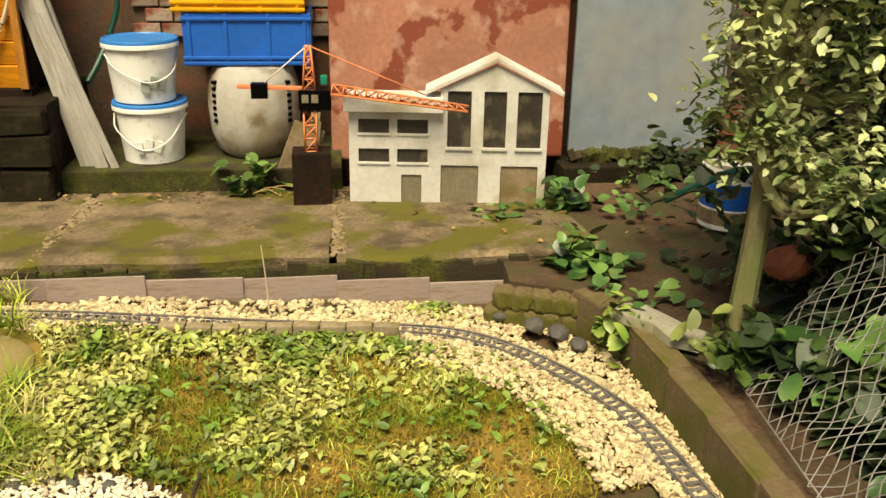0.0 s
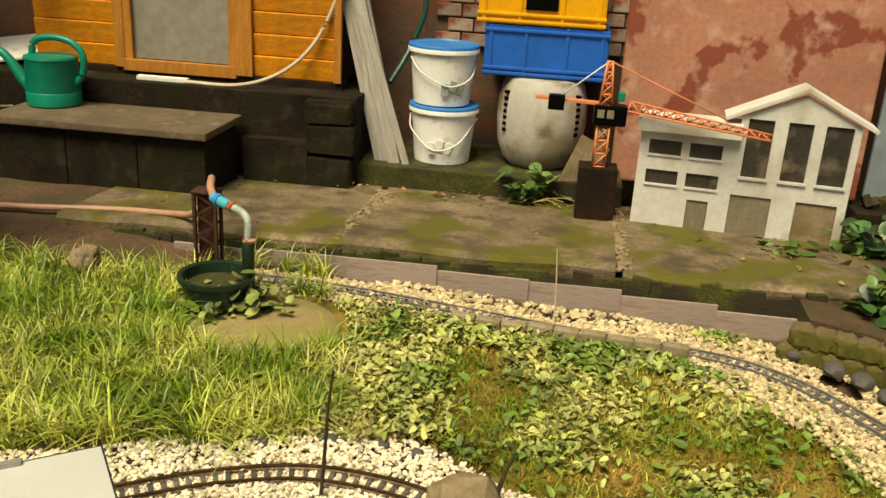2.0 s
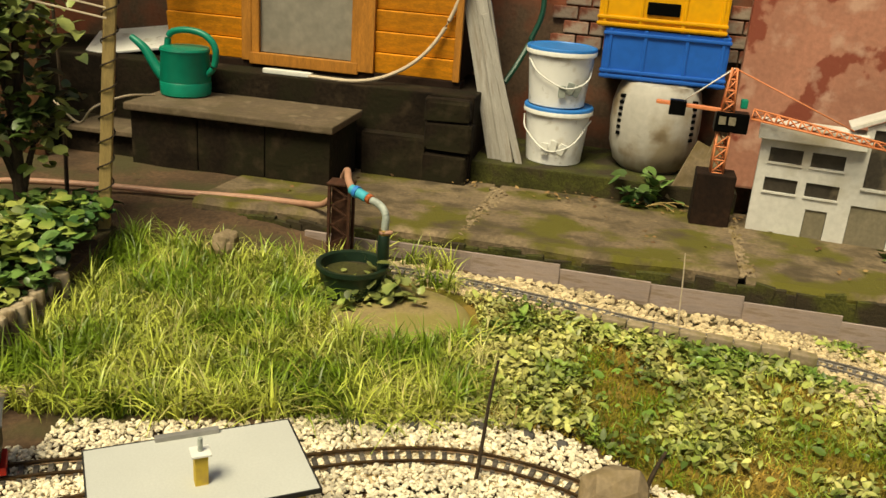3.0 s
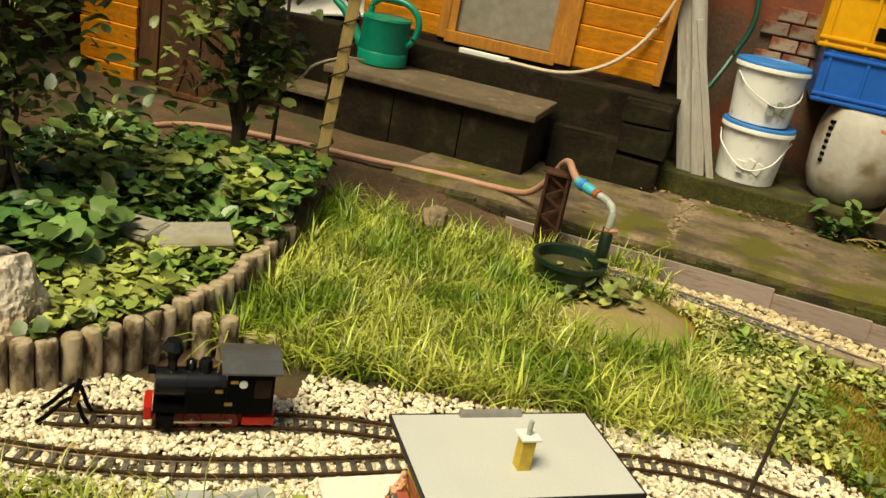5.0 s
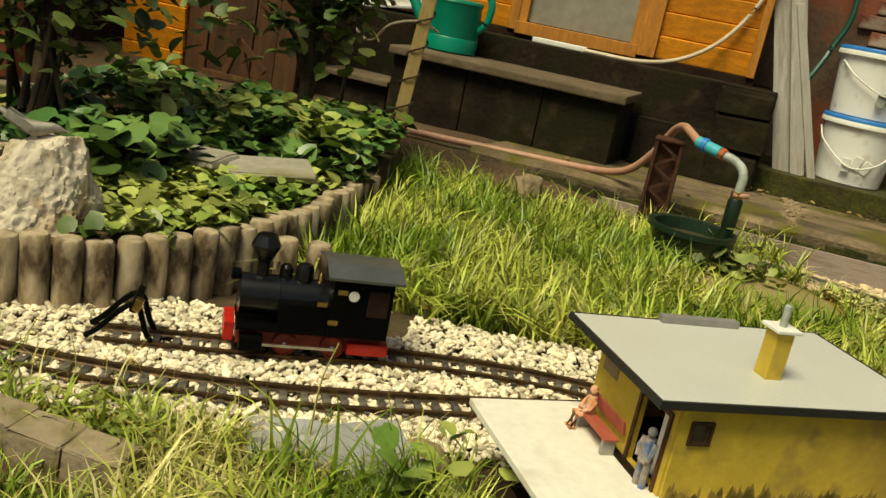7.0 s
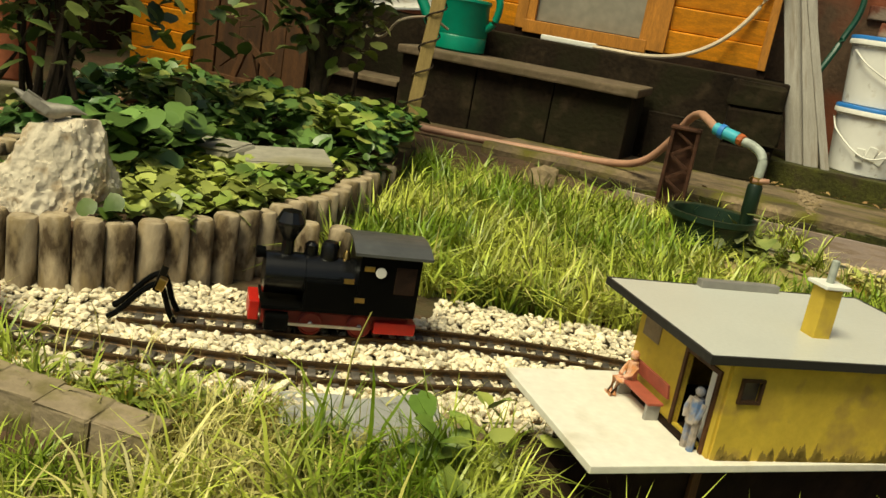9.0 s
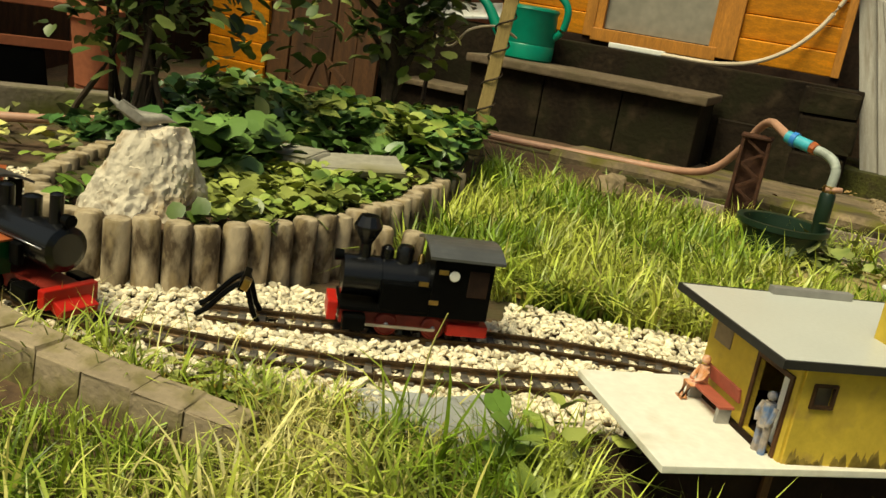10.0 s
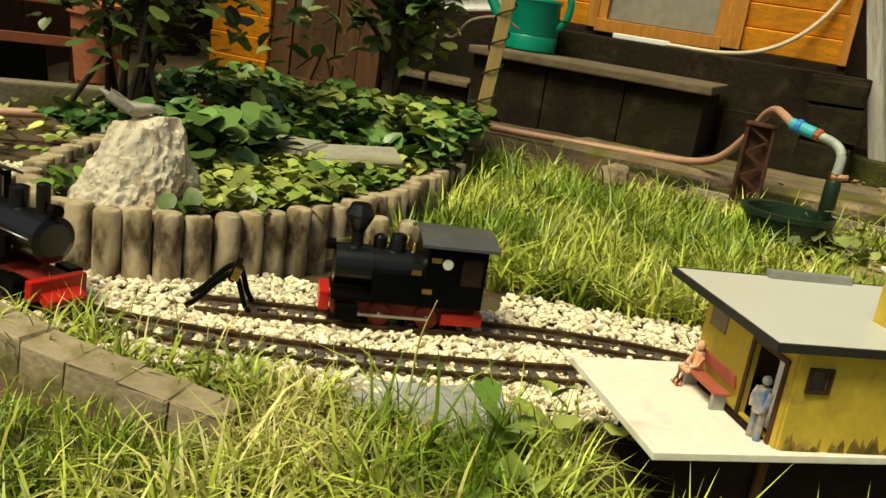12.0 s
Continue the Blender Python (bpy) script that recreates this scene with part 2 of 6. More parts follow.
CA, SA = math.cos(radians(ANG)), math.sin(radians(ANG))


def uv(u, v):
    """Along and into the yard's back wall."""
    return CA * u + SA * v, -SA * u + CA * v


def W(u, v, z, yaw=0.0):
    x, y = uv(u, v)
    return pose(x, y, z, 0, 0, -ANG + yaw)


# ---- mesh helpers ----
def box(bm, cx, cy, cz, sx, sy, sz, m=None, bevel=0.0, taper=1.0):
    r = bmesh.ops.create_cube(bm, size=1.0)
    vs = r["verts"]
    for v in vs:
        k = taper if v.co.z > 0 else 1.0
        v.co = Vector((v.co.x * sx * k, v.co.y * sy * k, v.co.z * sz))
    if bevel:
        es = list({e for v in vs for e in v.link_edges})
        g = bmesh.ops.bevel(bm, geom=es, offset=bevel, segments=2, affect="EDGES", profile=0.6)
        vs = list({v for f in g["faces"] for v in f.verts} | {v for v in vs if v.is_valid})
    t = Matrix.Translation((cx, cy, cz))
    if m:
        t = t @ m
    for v in vs:
        v.co = t @ v.co
    return bm


def lathe(bm, prof, seg=24, m=None, smooth=True):
    rings = []
    for r, z in prof:
        ring = []
        for i in range(seg):
            a = 2 * math.pi * i / seg
            p = Vector((r * math.cos(a), r * math.sin(a), z))
            ring.append(bm.verts.new(m @ p if m else p))
        rings.append(ring)
    for a, b in zip(rings, rings[1:]):
        for i in range(seg):
            f = bm.faces.new((a[i], a[(i + 1) % seg], b[(i + 1) % seg], b[i]))
            f.smooth = smooth
    bm.faces.new(list(reversed(rings[0])))
    bm.faces.new(rings[-1])
    return bm


def sweep(bm, pts, r, seg=8, r_end=None):
    pts = [Vector(p) for p in pts]
    rings = []
    for i, p in enumerate(pts):
        d = (pts[min(i + 1, len(pts) - 1)] - pts[max(i - 1, 0)]).normalized()
        a = d.cross(Vector((0, 0, 1)) if abs(d.z) < 0.9 else Vector((1, 0, 0))).normalized()
        b = d.cross(a).normalized()
        k = r if r_end is None else r + (r_end - r) * i / (len(pts) - 1)
        rings.append([bm.verts.new(p + (a * math.cos(t) + b * math.sin(t)) * k) for t in (2 * math.pi * j / seg for j in range(seg))])
    for a, b in zip(rings, rings[1:]):
        for i in range(seg):
            bm.faces.new((a[i], a[(i + 1) % seg], b[(i + 1) % seg], b[i])).smooth = True
    bm.faces.new(list(reversed(rings[0])))
    bm.faces.new(rings[-1])
    return bm


def smooth_path(pts, n=8):
    """Catmull-Rom points through pts."""
    p = [Vector(q) for q in pts]
    p = [p[0] * 2 - p[1]] + p + [p[-1] * 2 - p[-2]]
    out = []
    for i in range(1, len(p) - 2):
        for k in range(n):
            t = k / n
            out.append(0.5 * (2 * p[i] + (p[i + 1] - p[i - 1]) * t + (2 * p[i - 1] - 5 * p[i] + 4 * p[i + 1] - p[i + 2]) * t * t + (3 * p[i] - p[i - 1] - 3 * p[i + 1] + p[i + 2]) * t ** 3))
    out.append(p[-2])
    return out


def mesh_of(name, bm, material):
    bmesh.ops.recalc_face_normals(bm, faces=bm.faces)
    for e in bm.edges:
        if len(e.link_faces) == 2 and e.calc_face_angle(0.0) > 0.65:
            e.smooth = False
    me = bpy.data.meshes.new(name)
    bm.to_mesh(me)
    bm.free()
    me.materials.append(material)
    return me


def part(name, bm, material, parent, label=""):
    ob = new(name, mesh_of(name, bm, material))
    ob.parent = parent
    if label:
        ob["label"] = label
    return ob


def thing(name, m, label, category, group=""):
    ob = new(name)
    ob.empty_display_size = 0.02
    ob.matrix_basis = m
    return tagged(ob, label, category, group)


def solid(name, bm, material, label, category, group="", kind="", m=None):
    ob = new(name, mesh_of(name, bm, material))
    if m:
        ob.matrix_basis = m
    return tagged(ob, label, category, group, kind)


def raw(name, verts, faces, material, smooth=False):
    me = bpy.data.meshes.new(name)
    me.from_pydata([tuple(map(float, v)) for v in verts], [], [tuple(map(int, f)) for f in faces])
    me.materials.append(material)
    if smooth:
        me.polygons.foreach_set("use_smooth", [True] * len(me.polygons))
    me.update()
    return new(name, me)


B = bmesh.new
rng = np.random.default_rng(3)


# ---- the setting ----
def rail_z(x):
    k = min(1.0, max(0.0, (x + 0.3) / 1.7))
    return -0.055 * k * k * (3 - 2 * k)


def ground_z(x, y):
    u, v = CA * x - SA * y, SA * x + CA * y
    z = -0.02 + 0.012 * noise.noise(Vector((x * 3, y * 3, 0))) + 0.006 * noise.noise(Vector((x * 9, y * 9, 4)))
    far = max(min(1.0, max(0.0, (y - 1.7) / 0.6)), min(1.0, max(0.0, (x - 0.5) / 0.5)))
    z += rail_z(x) * far
    if x > 1.0:
        z -= 0.012
    if x < -0.2 and v > 2.2:
        z += 0.07 * min(1, (v - 2.2) / 0.4) * min(1, (-0.2 - x) / 0.6)
    if y < 1.05:
        z -= 0.10 * min(1, (1.05 - y) / 0.5)
    return z


def axis(lo, hi, step, far):
    inner = list(np.arange(lo, hi + step, step))
    return [-far, -far / 4, lo - 3, lo - 1] + inner + [hi + 1, hi + 3, far / 4, far]


xs, ys = axis(-3.2, 3.4, 0.05, 60.0), axis(-0.6, 4.2, 0.05, 60.0)
vs = [(x, y, ground_z(x, y)) for y in ys for x in xs]
nx = len(xs)
fs = [(j * nx + i, j * nx + i + 1, (j + 1) * nx + i + 1, (j + 1) * nx + i) for j in range(len(ys) - 1) for i in range(nx - 1)]
tagged(raw("ground", vs, fs, M["soil"], True), "dark garden soil with mossy patches", "ground", kind="structure")


def wall(name, u0, u1, v0, v1, z0, z1, material, label, cat="wall"):
    return solid(name, box(B(), (u0 + u1) / 2, (v0 + v1) / 2, (z0 + z1) / 2, u1 - u0, v1 - v0, z1 - z0, bevel=0.006), material, label, cat, kind="structure", m=pose(0, 0, 0, 0, 0, -ANG))


wall("wall_north", -7, 2.02, 4.0, 4.2, -0.1, 2.6, M["plaster"], "weathered reddish plastered brick wall")
wall("wall_pillar", 2.02, 2.4, 3.7, 4.2, -0.1, 2.6, M["plaster"], "reddish masonry pillar beside the metal sheet")
# the dark material here paints the shade on the wall behind the shrub
wall("wall_east", 2.4, 8.0, 4.0, 4.2, -0.1, 2.6, M["dark_concrete"], "rear wall behind the shrub, its shade put into a dark colour")
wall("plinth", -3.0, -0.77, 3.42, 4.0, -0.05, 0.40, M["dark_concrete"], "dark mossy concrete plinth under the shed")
wall("ledge", -0.97, 0.32, 3.46, 4.0, -0.05, 0.125, M["moss"], "low mossy concrete ledge along the wall")
wall("door_ledge", 1.28, 2.1, 3.62, 4.0, -0.05, 0.06, M["dark_concrete"], "low concrete sill below the metal sheet")


# cracked concrete slabs in front of the wall
def slab(u0, u1, skew0, skew1, z, label):
    bm = B()
    n = 14
    top = []
    for i in range(n + 1):
        f = i / n
        u = u0 + (u1 - u0) * f
        top.append((u + skew0 * (1 - f) + skew1 * f, 2.635 + 0.012 * math.sin(u * 9) + 0.02 * noise.noise(Vector((u * 5, 0, 3)))))
    lip = [bm.verts.new((a, b, z - 0.012)) for a, b in top]
    edge = [bm.verts.new((a, b + 0.02, z + 0.004)) for a, b in top]
    low = [bm.verts.new((a, b + 0.012, -0.14)) for a, b in top]
    back = [bm.verts.new((u0 + (u1 - u0) * i / n, 3.5, 0.034)) for i in range(n + 1)]
    lowb = [bm.verts.new((u0 + (u1 - u0) * i / n, 3.5, -0.14)) for i in range(n + 1)]
    for r0, r1 in ((low, lip), (lip, edge), (edge, back), (back, lowb)):
        for i in range(n):
            bm.faces.new((r0[i], r0[i + 1], r1[i + 1], r1[i]))
    for i in (0, n):
        bm.faces.new((low[i], lip[i], edge[i], back[i], lowb[i]))
    return solid("paving_slab", bm, M["slab"], label, "slab", "slabs before the wall", kind="structure", m=pose(0, 0, 0, 0, 0, -ANG))


slab(-1.62, -0.66, 0.0, 0.03, 0.078, "mossy concrete slab with a broken corner")
slab(-0.63, 0.295, 0.0, -0.03, 0.08, "mossy concrete slab beside a crack")
slab(0.30, 1.12, -0.01, 0.06, 0.066, "mossy concrete slab under the model house")
# ragged dark band: moss on the edge plus the shadow under the slab lip
bm = B()
for i in range(60):
    u = -1.55 + i * 0.045
    box(bm, u, 2.628 + rng.uniform(-0.007, 0.005), -0.012 + rng.uniform(-0.01, 0.01), 0.06, 0.022, 0.13 + rng.uniform(-0.03, 0.012), pose(0, 0, 0, 0, rng.uniform(-8, 8), rng.uniform(-10, 10)))
tagged(solid("moss_strip", bm, M["moss"], "dark moss over the slab edge, also standing in for the lip's shadow", "moss", m=pose(0, 0, 0, 0, 0, -ANG)), kind="stuff")


# ---- railway ----
MAIN = [(-1.86, 1.72), (-1.83, 1.55), (-1.74, 1.37), (-1.58, 1.22), (-1.42, 1.165), (-1.28, 1.165), (-1.16, 1.182), (-1.03, 1.213), (-0.86, 1.272), (-0.67, 1.35), (-0.5, 1.428), (-0.34, 1.485), (-0.2, 1.52), (-0.05, 1.53), (0.08, 1.50), (0.2, 1.44), (0.3, 1.34), (0.36, 1.2), (0.38, 1.05)]
SIDING = [(-1.30, 1.275), (-1.22, 1.298), (-1.07, 1.345), (-0.93, 1.40), (-0.8, 1.435), (-0.68, 1.45), (-0.56, 1.447), (-0.46, 1.45)]
FAR = [(1.36, 0.85), (1.385, 1.05), (1.405, 1.24), (1.43, 1.5), (1.415, 1.63), (1.375, 1.78), (1.295, 1.96), (1.2, 2.08), (1.08, 2.155), (0.88, 2.225), (0.62, 2.31), (0.33, 2.415), (0.0, 2.53), (-0.3, 2.60), (-0.55, 2.645), (-0.8, 2.68), (-1.0, 2.70)]


def dense(path, step=0.004):
    p = smooth_path([(x, y, 0) for x, y in path], 60)
    out, acc = [p[0]], 0.0
    for a, b in zip(p, p[1:]):
        acc += (b - a).length
        if acc >= step:
            out.append(b)
            acc = 0.0
    return out


def offset(line, d):
    out = []
    for i, p in enumerate(line):
        t = (line[min(i + 1, len(line) - 1)] - line[max(i - 1, 0)]).normalized()
        out.append(p + Vector((-t.y, t.x, 0)) * d)
    return out


bm = B()
box(bm, 0, 0, -0.0125, 0.0105, 0.074, 0.009, bevel=0.0012)
for d in (-0.0265, 0.0265):
    box(bm, 0, d, -0.0072, 0.0085, 0.0095, 0.004)
SLEEPER = mesh_of("sleeper", bm, M["sleeper"])
SLEEPER_FAR = SLEEPER.copy()
SLEEPER_FAR.materials[0] = M["sleeper_far"]


def track(path, zf, material, label, tie=SLEEPER):
    line = dense(path)
    tr = thing("railway_track", pose(line[0].x, line[0].y, 0), label, "track")
    inv = tr.matrix_basis.inverted()
    for d in (-0.0235, 0.0235):
        bm = B()
        r = [p + Vector((0, 0, zf(p.x))) for p in offset(line, d)]
        r = r[::4] + [r[-1]]
        sec = [(-0.0035, -0.0085), (-0.0012, -0.007), (-0.0013, -0.003), (-0.003, -0.0022), (-0.003, 0), (0.003, 0), (0.003, -0.0022), (0.0013, -0.003), (0.0012, -0.007), (0.0035, -0.0085)]
        rings = []
        for i, p in enumerate(r):
            t = (r[min(i + 1, len(r) - 1)] - r[max(i - 1, 0)]).normalized()
            nrm = Vector((-t.y, t.x, 0))
            rings.append([bm.verts.new(inv @ (p + nrm * a + Vector((0, 0, b)))) for a, b in sec])
        for a, b in zip(rings, rings[1:]):
            for k in range(len(sec)):
                bm.faces.new((a[k], a[(k + 1) % len(sec)], b[(k + 1) % len(sec)], b[k]))
        part("rail", bm, material, tr)
    acc = 0.0
    for a, b in zip(line, line[1:]):
        acc += (b - a).length
        if acc >= 0.0235:
            acc = 0.0
            t = (b - a).normalized()
            s = new("sleeper", tie)
            s.parent = tr
            s.matrix_basis = inv @ pose(b.x, b.y, zf(b.x), 0, 0, math.degrees(math.atan2(t.y, t.x)) + rng.uniform(-2, 2))
    return line


main_line = track(MAIN, lambda x: 0.0, M["rail"], "curved garden railway track with brown rails")
side_line = track(SIDING, lambda x: 0.0, M["rail"], "short siding track ending at a buffer stop")
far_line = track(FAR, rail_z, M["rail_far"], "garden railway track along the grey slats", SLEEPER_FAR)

ICO = B()
bmesh.ops.create_icosphere(ICO, subdivisions=1, radius=1.0)
ICO.verts.ensure_lookup_table()
ICO_V = np.array([v.co[:] for v in ICO.verts])
ICO_F = np.array([[v.index for v in f.verts] for f in ICO.faces])
ICO.free()


def stones(name, pts, size, material, label, flat=0.65, cat="gravel"):
    """Loose stones, one joined mesh."""
    n = len(pts)
    pts = np.array(pts)
    a = rng.uniform(0, 2 * np.pi, n)
    sz = size * rng.uniform(0.55, 1.35, (n, 1)) * np.stack([rng.uniform(0.8, 1.4, n), rng.uniform(0.6, 1.1, n), np.full(n, flat)], 1)
    v = ICO_V[None] * (1 + rng.uniform(-0.28, 0.28, (n, len(ICO_V), 1))) * sz[:, None]
    tilt = rng.uniform(-0.5, 0.5, (n, 1))
    v[:, :, 2] += v[:, :, 0] * tilt
    c, s = np.cos(a)[:, None], np.sin(a)[:, None]
    v = np.stack([v[:, :, 0] * c - v[:, :, 1] * s, v[:, :, 0] * s + v[:, :, 1] * c, v[:, :, 2]], 2) + pts[:, None]
    f = ICO_F[None] + (np.arange(n) * len(ICO_V))[:, None, None]
    return tagged(raw(name, v.reshape(-1, 3), f.reshape(-1, 3), material), label, cat, kind="stuff")


def near_line(x, y, lines):
    return min(min((p.x - x) ** 2 + (p.y - y) ** 2 for p in L[::6]) for L in lines) ** 0.5


pts = []
while len(pts) < 21000:
    x, y = rng.uniform(-2.0, 0.55), rng.uniform(0.95, 1.8)
    d = near_line(x, y, (main_line, side_line))
    lim = 0.10 + 0.03 * noise.noise(Vector((x * 5, y * 5, 0)))
    inner = y > 1.2 and d < 0.17 + 0.05 * noise.noise(Vector((x * 4, y * 4, 2))) and x > -0.9
    wedge = -1.45 < x < -0.6 and 1.17 < y < 1.46 - 0.1 * max(0, -1.15 - x)
    if d < lim or inner or wedge or (x < -1.4 and d < 0.14):
        low = -0.016 if d < 0.027 else (-0.013 if d < 0.04 else -0.006)
        pts.append((x, y, low + rng.uniform(-0.004, 0.004)))
stones("gravel", pts, 0.0055, M["ballast"], "pale yellowish gravel ballast between the rails")
pts = []
while len(pts) < 10500:
    x, y = rng.uniform(-0.95, 1.62), rng.uniform(0.8, 2.76)
    d = near_line(x, y, (far_line,))
    v = SA * x + CA * y
    if d < 0.085 + 0.02 * noise.noise(Vector((x * 5, y * 5, 1))) and v < 2.6 or (x > 0.95 and d < 0.2 and x < 1.55 and y > 1.3 and noise.noise(Vector((x * 4, y * 4, 7))) > -0.25):
        pts.append((x, y, rail_z(x) + (-0.017 if d < 0.03 else -0.010) + rng.uniform(-0.004, 0.004)))
stones("gravel", pts, 0.0076, M["ballast_far"], "pale gravel under the rear track")

# ballast bed: thin strips below the loose stones
for nm, L, wdt, zf in (("gravel_bed", main_line, 0.085, lambda x: 0.0), ("gravel_bed", far_line, 0.08, rail_z)):
    a, b = offset(L, wdt)[::5], offset(L, -wdt)[::5]
    vs = [(p.x, p.y, zf(p.x) - 0.017) for p in a] + [(p.x, p.y, zf(p.x) - 0.017) for p in b]
    k = len(a)
    ob = raw(nm, vs, [(i, i + k, i + k + 1, i + 1) for i in range(k - 1)], M["ballast_far"])
    tagged(ob, "fine pale gravel bed under the track", "gravel", kind="stuff")

# ---- grey slats along the far track ----
bm = B()
box(bm, 0, 0, 0, 0.296, 0.010, 0.15, bevel=0.002)
slat_mesh = mesh_of("slat", bm, M["slat"])
edging = thing("slat_edging", W(-0.15, 2.59, -0.03), "row of weathered grey-brown boards beside the track", "edging")
einv = edging.matrix_basis.inverted()
for i in range(7):
    u = -1.03 + i * 0.293
    zt = 0.042 + (-0.05) * max(0, min(1, (u + 0.3) / 1.1))
    s = new("slat", slat_mesh)
    s.parent = edging
    s.matrix_basis = einv @ W(u, 2.59 + 0.008 * math.sin(i * 2.1), zt - 0.075 + 0.004 * (i % 3 - 1)) @ pose(0, 0, 0, rng.uniform(-4, 4), rng.uniform(-1.4, 1.4), rng.uniform(-2, 2))
low_edge = thing("lawn_edging", pose(0.22, 2.375, 0.0), "low row of brownish concrete edging blocks beside the track", "edging")
BL = mesh_of("block", box(B(), 0, 0, 0, 0.073, 0.034, 0.085, bevel=0.004), M["edge_block"])
for i in range(9):
    x0, y0 = 0.17 + i * 0.0725, -0.058 - i * 0.0242
    ob = new("block", BL)
    ob.parent = low_edge
    ob.matrix_basis = pose(x0, y0, -0.044 + rng.uniform(-0.003, 0.003), rng.uniform(-3, 3), rng.uniform(-2, 2), -18.5 + rng.uniform(-2, 2))

# ---- right hand retaining kerb ----
KERB = [(1.30, 2.16), (1.52, 2.03), (1.56, 1.80), (1.515, 1.53), (1.47, 1.31), (1.42, 1.08), (1.35, 0.80)]
kp = smooth_path([(x, y, 0) for x, y in KERB[1:]], 2)
kn = [p for p in kp]
for i, (a, b) in enumerate(zip(kn[::2], kn[2::2])):
    mid, d = (a + b) / 2, b - a
    bm = B()
    box(bm, 0, 0, 0, d.length + 0.004, 0.07, 0.19, bevel=0.008)
    for v in bm.verts:
        v.co += Vector((rng.uniform(-1, 1), rng.uniform(-1, 1), rng.uniform(-1, 1))) * 0.0025
    yaw = math.degrees(math.atan2(d.y, d.x))
    solid("kerb_stone", bm, M["kerb_moss"], "brown mossy concrete kerb stone beside the track", "kerb", "kerb stones", m=pose(mid.x, mid.y, -0.03, 0, 0, yaw) @ pose(0, 0.035, 0))
for u, v, z, l in ((0.95, 2.60, -0.035, 0.14), (1.09, 2.575, -0.035, 0.13)):
    bm = box(B(), 0, 0, 0, l, 0.09, 0.15, bevel=0.012)
    for q in bm.verts:
        q.co += Vector((rng.uniform(-1, 1), rng.uniform(-1, 1), rng.uniform(-1, 1))) * 0.004
    solid("retaining_block", bm, M["moss"], "dark mossy stone block beside the slats", "stone block", "retaining blocks", m=W(u, v, z, -20))
for i in range(11):
    f = (i % 6) / 5 + (0.09 if i > 5 else 0.0)
    x, y = 1.335 + 0.235 * f, 2.165 - 0.165 * f
    bm = B()
    bmesh.ops.create_icosphere(bm, subdivisions=3, radius=1.0)
    for q in bm.verts:
        d = Vector([math.copysign(abs(w) ** 0.6, w) for w in q.co])
        q.co = Vector((d.x * 0.036, d.y * 0.03, d.z * 0.038)) * (1 + 0.16 * noise.noise(d * 2 + Vector((i, 0, 0))) + 0.08 * noise.noise(d * 5))
    solid("rubble_stone", bm, M["kerb_moss"], "mossy brown rubble stone stacked beside the track", "stone", "stacked rubble", m=pose(x, y, -0.05 if i < 6 else 0.012, 0, rng.uniform(-8, 8), -37 + rng.uniform(-9, 9)))
bm = B()
top = [bm.verts.new((x, y, 0.012 + 0.003 * math.sin(9 * i))) for i, (x, y) in enumerate(((-0.11, 0.02), (-0.06, 0.055), (0.03, 0.05), (0.09, 0.03), (0.15, 0.045), (0.17, -0.035), (0.1, -0.06), (0.03, -0.03), (-0.05, -0.045), (-0.1, -0.03)))]
low = [bm.verts.new((v.co.x * 1.03, v.co.y * 1.06, -0.014)) for v in top]
bm.faces.new(top)
bm.faces.new(list(reversed(low)))
for i in range(len(top)):
    bm.faces.new((low[i], low[(i + 1) % len(top)], top[(i + 1) % len(top)], top[i]))
solid("flagstone", bm, M["flat_stone"], "broken pale flagstone lying on the kerb", "stone", m=pose(1.605, 1.75, 0.078, 0, 0, -68))
# earth behind the kerb
bm = B()
pl = [(1.47, 0.6), (1.5, 1.08), (1.55, 1.31), (1.59, 1.53), (1.63, 1.8), (1.60, 2.0), (1.38, 2.17), (1.52, 2.6), (1.95, 3.1), (3.2, 2.75), (4.2, 2.4), (4.2, 0.6)]
top = [bm.verts.new((x, y, 0.045 + 0.01 * math.sin(7 * x + 5 * y))) for x, y in pl]
low = [bm.verts.new((x, y, -0.2)) for x, y in pl]
bm.faces.new(top)
for i in range(len(pl)):
    bm.faces.new((low[i], low[(i + 1) % len(pl)], top[(i + 1) % len(pl)], top[i]))
tagged(solid("earth_bank", bm, M["soil"], "raised brown earth behind the kerb", "earth"), kind="structure")
for x, y, r in ((1.345, 2.15, 0.028), (1.41, 2.05, 0.03), (1.455, 1.98, 0.032), (1.475, 1.895, 0.026)):
    bm = B()
    bmesh.ops.create_icosphere(bm, subdivisions=2, radius=1.0)
    for v in bm.verts:
        v.co = Vector((v.co.x * r * 1.25, v.co.y * r, v.co.z * r * 0.7)) * (1 + 0.15 * noise.noise(v.co * 1.7 + Vector((x * 9, y, 0))))
    solid("cobble", bm, M["dark_stone"], "smooth dark grey cobble on the gravel", "stone", "dark cobbles", m=pose(x, y, -0.042, 0, 0, x * 300))


# ---- shed on its plinth ----
shed = thing("garden_shed", W(-1.55, 3.6, 0.43), "orange-stained wooden garden shed with a dusty window", "shed")
part("frame", box(B(), 0, 0.5, 0.48, 1.35, 0.94, 0.96, bevel=0.004), M["dark_wood"], shed, "dark shed body behind the boards")
BD = mesh_of("board", box(B(), 0, 0, 0, 1, 0.018, 0.085, bevel=0.004), M["orange_wood"])


def boards(parent, x0, x1, z0, n, y=0.0, h=0.09):
    for i in range(n):
        ob = new("board", BD)
        ob.parent = parent
        ob.matrix_basis = pose((x0 + x1) / 2, y - 0.012, z0 + h * (i + 0.5), 8) @ Matrix.Diagonal((x1 - x0, 1, h / 0.088, 1))


